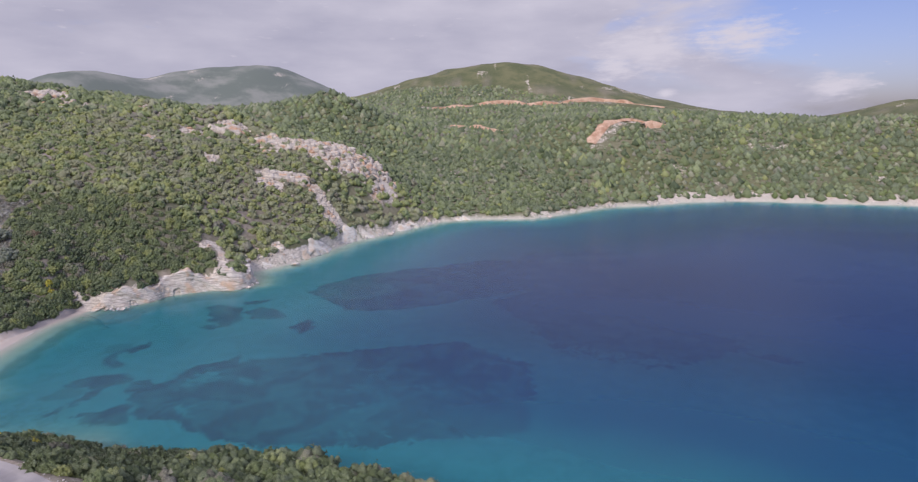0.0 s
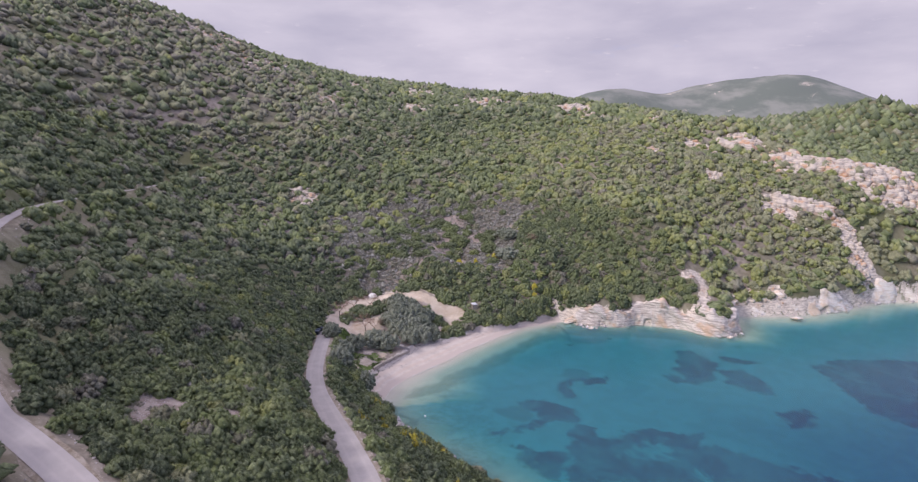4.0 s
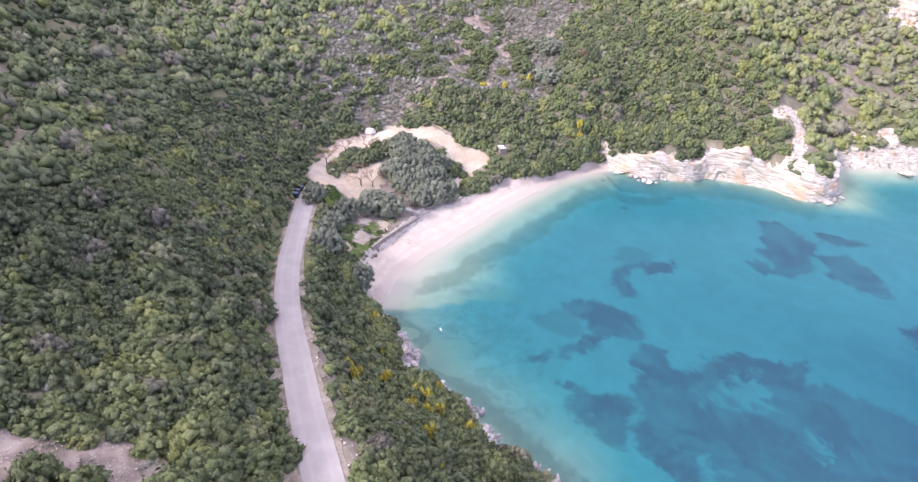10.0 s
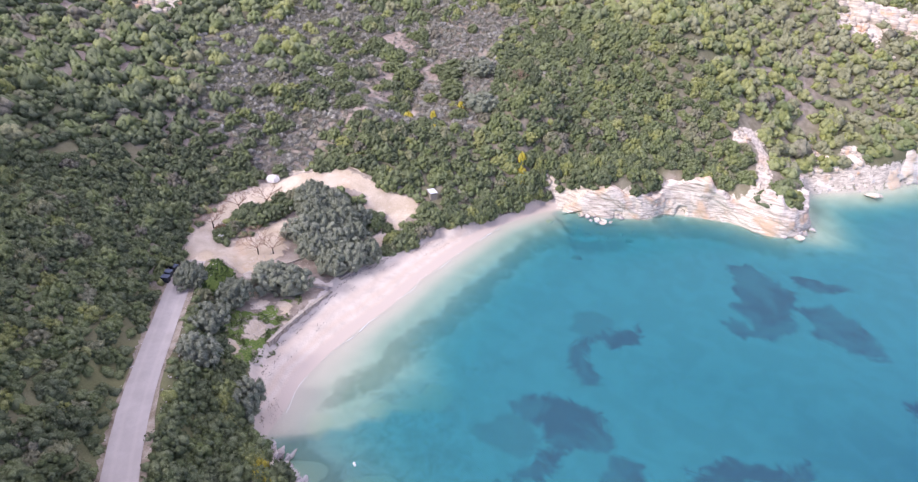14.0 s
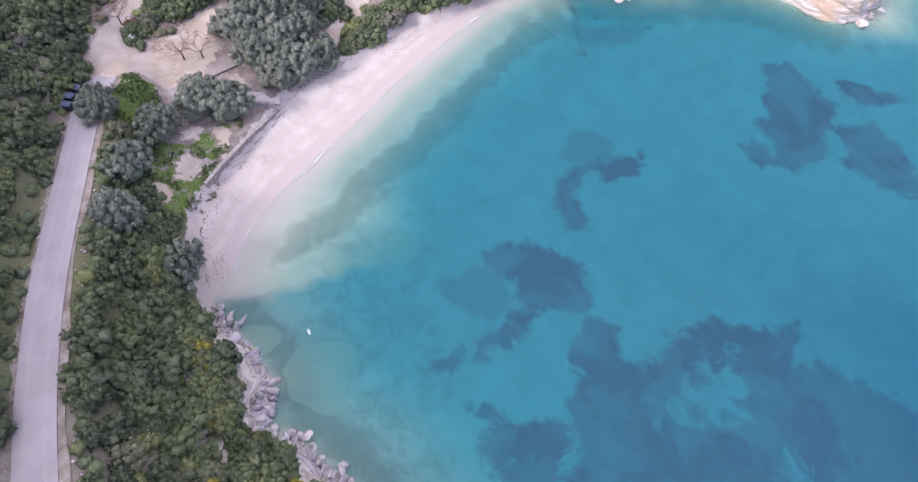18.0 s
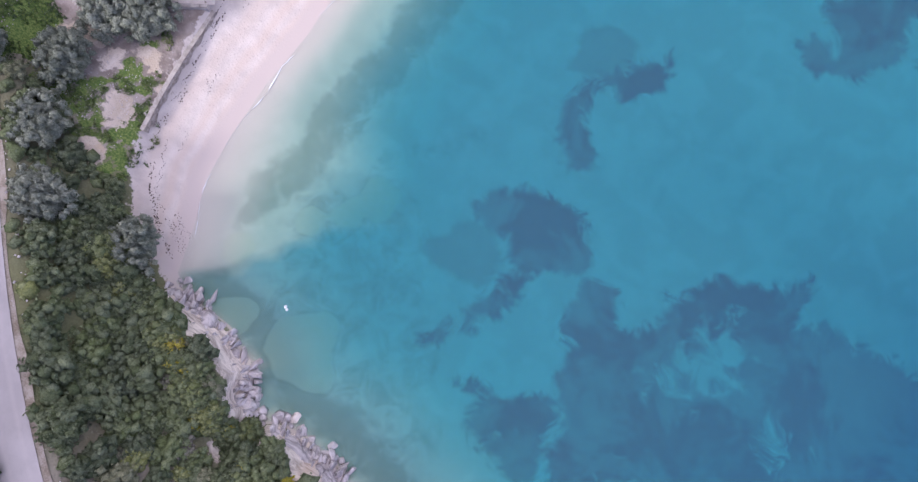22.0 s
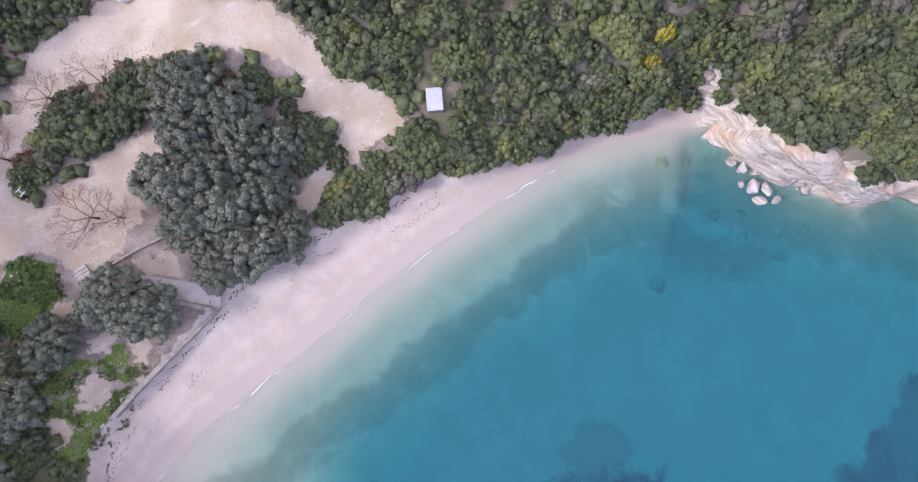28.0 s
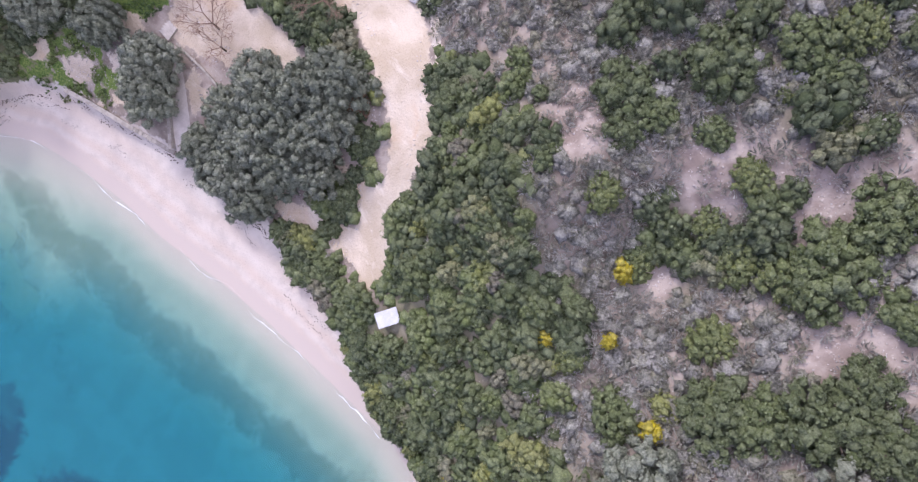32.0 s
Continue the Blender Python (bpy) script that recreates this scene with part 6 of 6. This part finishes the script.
# stones along the road verge and the track edges
vx, vy, vs = [], [], []
for line, off, n in ((ROADS[0][:, :2], 2.5, 900), (ROADS[1][:, :2], 2.6, 500)):
    t = np.gradient(line, axis=0)
    t /= np.hypot(*t.T)[:, None]
    i = q.integers(0, len(line), n)
    s = q.choice([-1, 1], n) * (off + np.abs(q.normal(0, 0.5, n)))
    vx.append(line[i, 0] + t[i, 1] * s + q.normal(0, 0.4, n))
    vy.append(line[i, 1] - t[i, 0] * s + q.normal(0, 0.4, n))
    vs.append(q.uniform(0.05, 0.2, n))
for pts, half in TRACKS:
    line = resample(np.array(pts, float), 0.5)
    t = np.gradient(line, axis=0)
    t /= np.hypot(*t.T)[:, None]
    n = len(line) * 4
    i = q.integers(0, len(line), n)
    s = q.choice([-1, 1], n) * half * q.uniform(0.82, 1.2, n)
    ex, ey = line[i, 0] + t[i, 1] * s, line[i, 1] - t[i, 0] * s
    rim_only = line_weight(ex, ey, TRACKS, 0.5) < 0.85
    vx.append(ex[rim_only])
    vy.append(ey[rim_only])
    vs.append(q.uniform(0.03, 0.1, rim_only.sum()))
for cx, cy, rad in BARE + [(-134.5, 191.5, 3), (-139, 113, 3), (-138, 117, 3)]:
    n = int(60 * rad)
    vx.append(cx + q.normal(0, rad * 0.6, n))
    vy.append(cy + q.normal(0, rad * 0.6, n))
    vs.append(np.abs(q.normal(0, 0.035, n)) + 0.025)
vx, vy, vs = np.concatenate(vx), np.concatenate(vy), np.concatenate(vs)
strew("loose_stones", vx, vy, ground_full(vx, vy)[0] + 0.03, vs, SHORE_ROCK, "pale loose stones on verges and bare ground", "stones", 1)
# rocks of the outcrops on the ridge and the headland
ox, oy, os_ = [], [], []
for cx, cy, rad in ROCKY:
    n = int(16 + 9 * rad)
    ox.append(cx + q.normal(0, rad * 0.5, n))
    oy.append(cy + q.normal(0, rad * 0.5, n))
    os_.append(q.uniform(0.3, 1.0, n) ** 2 * (0.35 + 0.17 * rad))
for area in CRAGS:
    p = np.array(area, float)
    cx, cy = q.uniform(p[:, 0].min(), p[:, 0].max(), 700), q.uniform(p[:, 1].min(), p[:, 1].max(), 700)
    hit = inside(cx, cy, p) & (fractal(cx, cy, 9, 3, 161) > -0.25)
    ox.append(cx[hit])
    oy.append(cy[hit])
    os_.append(q.uniform(0.5, 1.0, hit.sum()) ** 2 * 3.0)
for cx, cy, rad in ROCKY_HILL:
    n = int(14 * rad)
    ox.append(cx + q.normal(0, rad * 0.7, n))
    oy.append(cy + q.normal(0, rad * 0.7, n))
    os_.append(q.uniform(0.3, 1.3, n))
ox, oy, os_ = np.concatenate(ox), np.concatenate(oy), np.concatenate(os_)
ok = land_height(ox, oy)[1] > 1.0
ox, oy, os_ = ox[ok], oy[ok], os_[ok]
strew("rock_outcrops", ox, oy, ground_full(ox, oy)[0], os_, CRAG, "grey and orange limestone outcrops in the scrub", "rocks", 2, 0.9)


# sharp fins of rock along the rim of the point
def rim_fins(line, gap, seed, label):
    r = np.random.default_rng(seed)
    shapes = []
    for k in range(6):
        me = rock_mesh("fin", 950 + k, SHORE_ROCK, 2, 0.5, 1.0)
        v = np.zeros(len(me.vertices) * 3)
        me.vertices.foreach_get("co", v)
        f = np.zeros(len(me.polygons) * 3, int)
        me.polygons.foreach_get("vertices", f)
        bpy.data.meshes.remove(me)
        v = v.reshape(-1, 3)
        v[:, 2] += 0.35 * np.abs((v[:, 0] * 2.3 + k) % 1 - 0.5)
        shapes.append((v, f.reshape(-1, 3)))
    p = resample(line, gap)
    t = np.gradient(p, axis=0)
    t /= np.hypot(*t.T)[:, None]
    inward = np.c_[-t[:, 1], t[:, 0]]
    inward *= np.where(inside(*(p + inward * 4).T, LAND), 1, -1)[:, None]
    vs, fs, n = [], [], 0
    for (x, y), d in zip(p, inward):
        tooth = 0.9 * value_noise(np.array(x / 2.6), np.array(y / 2.6), seed)
        for row in (-0.2, 0.9, 2.0, 3.1, 4.1):
            c = np.array((x, y)) + d * (row - tooth + r.normal(0, 0.35)) + r.normal(0, 0.2, 2)
            if math.hypot(c[0] + 101.3, c[1] - 99.4) < 1.9:
                continue
            v, f = shapes[r.integers(6)]
            a = math.atan2(d[1], d[0]) + r.normal(0.5, 0.25)
            k = v * (r.uniform(0.7, 1.3), r.uniform(0.3, 0.6), r.uniform(0.6, 1.1))
            z = float(np.clip(0.25 + 0.5 * max(row, 0) + r.normal(0, 0.2), 0.1, 2.2))
            vs.append(np.c_[k[:, 0] * math.cos(a) - k[:, 1] * math.sin(a) + c[0], k[:, 0] * math.sin(a) + k[:, 1] * math.cos(a) + c[1], k[:, 2] + z])
            fs.append(f + n)
            n += len(v)
    return tagged(new("rim_rocks", mesh_from("rim_rocks", np.vstack(vs), np.vstack(fs), SHORE_ROCK)), label, "rocks", kind="stuff")


rim_fins(SHORE[9:SAND + 1], 0.5, 31, "jagged pale grey limestone fins along the wooded point")
# broken rocks along the rim of the point and below the cape
rim = np.vstack([resample(SHORE[8:SAND + 1], 0.3), resample(SHORE[CAPE:CAPE + 13], 0.5), resample(SHORE[CAPE + 12:CAPE + 35], 1.6)])
n = 1500
i = q.integers(0, len(rim), n)
rx_, ry_ = rim[i, 0] + q.normal(0, 0.8, n), rim[i, 1] + q.normal(0, 0.8, n)
rd_ = land_height(rx_, ry_)[1]
ok = (rd_ > -0.9) & (rd_ < 2.6)
rx_, ry_, rd_ = rx_[ok], ry_[ok], rd_[ok]
strew("shore_rocks", rx_, ry_, np.where(rd_ > 0, np.minimum(ground_full(rx_, ry_)[0], 0.4 + rd_), 0.0), np.abs(q.normal(0, 0.35, len(rx_))) + 0.18 + 0.5 * step(250, 300, ry_), SHORE_ROCK, "jagged broken limestone along the waterline", "rocks", 6, 0.75)
# wrack lines of dry sea grass on the pebbles, and litter at the foot of the wall
back = resample(smooth_line(BEACH_BACK[1:13], 2), 0.12)
bt = np.gradient(back, axis=0)
bt /= np.hypot(*bt.T)[:, None]
bn = np.c_[bt[:, 1], -bt[:, 0]]
bn *= np.where(inside(*(back + bn * 1.5).T, BEACH), 1, -1)[:, None]
s = np.arange(len(back)) * 0.12
wx, wy, ws = [], [], []
for k, off in enumerate((0.5, 0.9, 1.7, 2.4, 3.3)):
    gate = fractal(s, 0 * s + 3.1 * k, 5.0, 4, 40 + k) > (0.0 if k < 2 else 0.25)
    o = off + 0.35 * fractal(s, 0 * s, 3.0, 3, 50 + k) + q.normal(0, 0.16, len(s))
    wx.append((back[:, 0] + bn[:, 0] * o)[gate])
    wy.append((back[:, 1] + bn[:, 1] * o)[gate])
    ws.append(q.uniform(0.02, 0.075, gate.sum()) * (1.6 if k < 2 else 1.0))
wx, wy, ws = np.concatenate(wx), np.concatenate(wy), np.concatenate(ws)
ok = inside(wx, wy, BEACH)
strew("dry_seaweed", wx[ok], wy[ok], ground_full(wx[ok], wy[ok])[0] + 0.01, ws[ok], SEAWEED, "dark dry sea grass washed up on the pebbles", "seaweed", 3, 0.3)
# thin broken foam at the water's edge
def foam_line(y0, y1, off, wide, seed):
    """A ragged white ribbon that follows the waterline between two y."""
    p = resample(smooth_line(SHORE[SAND:CAPE + 1], 3), 0.15)
    t = np.gradient(p, axis=0)
    t /= np.hypot(*t.T)[:, None]
    out = np.c_[t[:, 1], -t[:, 0]]
    out *= np.where(inside(*(p + out * 3).T, LAND), -1, 1)[:, None]
    p, out = p[(p[:, 1] > y0) & (p[:, 1] < y1)], out[(p[:, 1] > y0) & (p[:, 1] < y1)]
    s = np.arange(len(p)) * 0.15
    mid = off + 0.5 * value_noise(s / 4.0, 0 * s, seed) + 0.12 * value_noise(s / 0.7, 0 * s, seed + 1)
    w = wide * 0.75 * np.clip(0.4 + 0.8 * fractal(s, 0 * s, 1.6, 3, seed + 2), 0.04, 1) * np.sin(np.linspace(0.03, math.pi - 0.03, len(s))) ** 0.5
    rows = [p + out * (mid + w * k)[:, None] for k in (-1, 0, 1)]
    z = [np.maximum(ground_full(r[:, 0], r[:, 1])[0], 0.0) + h for r, h in zip(rows, (0.012, 0.05, 0.012))]
    v = np.stack([np.c_[r, h] for r, h in zip(rows, z)], 1).reshape(-1, 3)
    i = np.arange(len(v)).reshape(-1, 3)
    f = np.stack([i[:-1, :-1], i[1:, :-1], i[1:, 1:], i[:-1, 1:]], -1).reshape(-1, 4)
    return tagged(new("sea_foam", mesh_from("sea_foam", v, f, FOAM, None, True)), "thin broken line of white foam at the water's edge", "foam", kind="stuff")


foam_line(119, 133, 0.5, 0.13, 3)
foam_line(109, 116, 0.2, 0.07, 8)
foam_line(150, 161, 0.2, 0.08, 13)
foam_line(164, 172, 0.3, 0.14, 18)
foam_line(138, 148, 0.1, 0.05, 23)

# grass and low weeds round the ramp
def blades(seed, count=16):
    r = np.random.default_rng(seed)
    a = r.uniform(0, 6.28, count)
    base = np.c_[np.cos(a) * 0.4, np.sin(a) * 0.4, 0 * a] * r.uniform(0.1, 1, (count, 1))
    tip = base + np.c_[np.cos(a) * 0.5, np.sin(a) * 0.5, r.uniform(0.5, 1.0, count)]
    w = np.c_[-np.sin(a), np.cos(a), 0 * a] * 0.13
    return np.stack([base - w, base + w, tip], 1).reshape(-1, 3), np.arange(count * 3).reshape(-1, 3)


GREEN = mat_leaf("grass_blades", [(0.0, srgb(66, 98, 40)), (0.5, srgb(98, 124, 56)), (1.0, srgb(138, 144, 88))])
tx, ty = scatter(-158, -128, 104, 128, 0.34, 1500)
keep = (disc_weight(tx, ty, GRASS) > 0.45) & (fractal(tx, ty, 1.5, 3, 17) > 0.1 - 0.6 * (tx < -144)) & (disc_weight(tx, ty, SANDY) < 0.6)
tx, ty = tx[keep], ty[keep]
tint = np.clip(0.15 + 0.5 * step(-147, -141, tx) + 0.25 * fractal(tx, ty, 2, 2, 27), 0, 1)
thicket("grass", [blades(800 + k) for k in range(5)], tx, ty, ground_full(tx, ty)[0], rng.uniform(0.25, 0.5, len(tx)), rng.uniform(0.15, 0.4, len(tx)), tint, GREEN, "fresh green grass and weeds on sandy ground", "grass", 29)
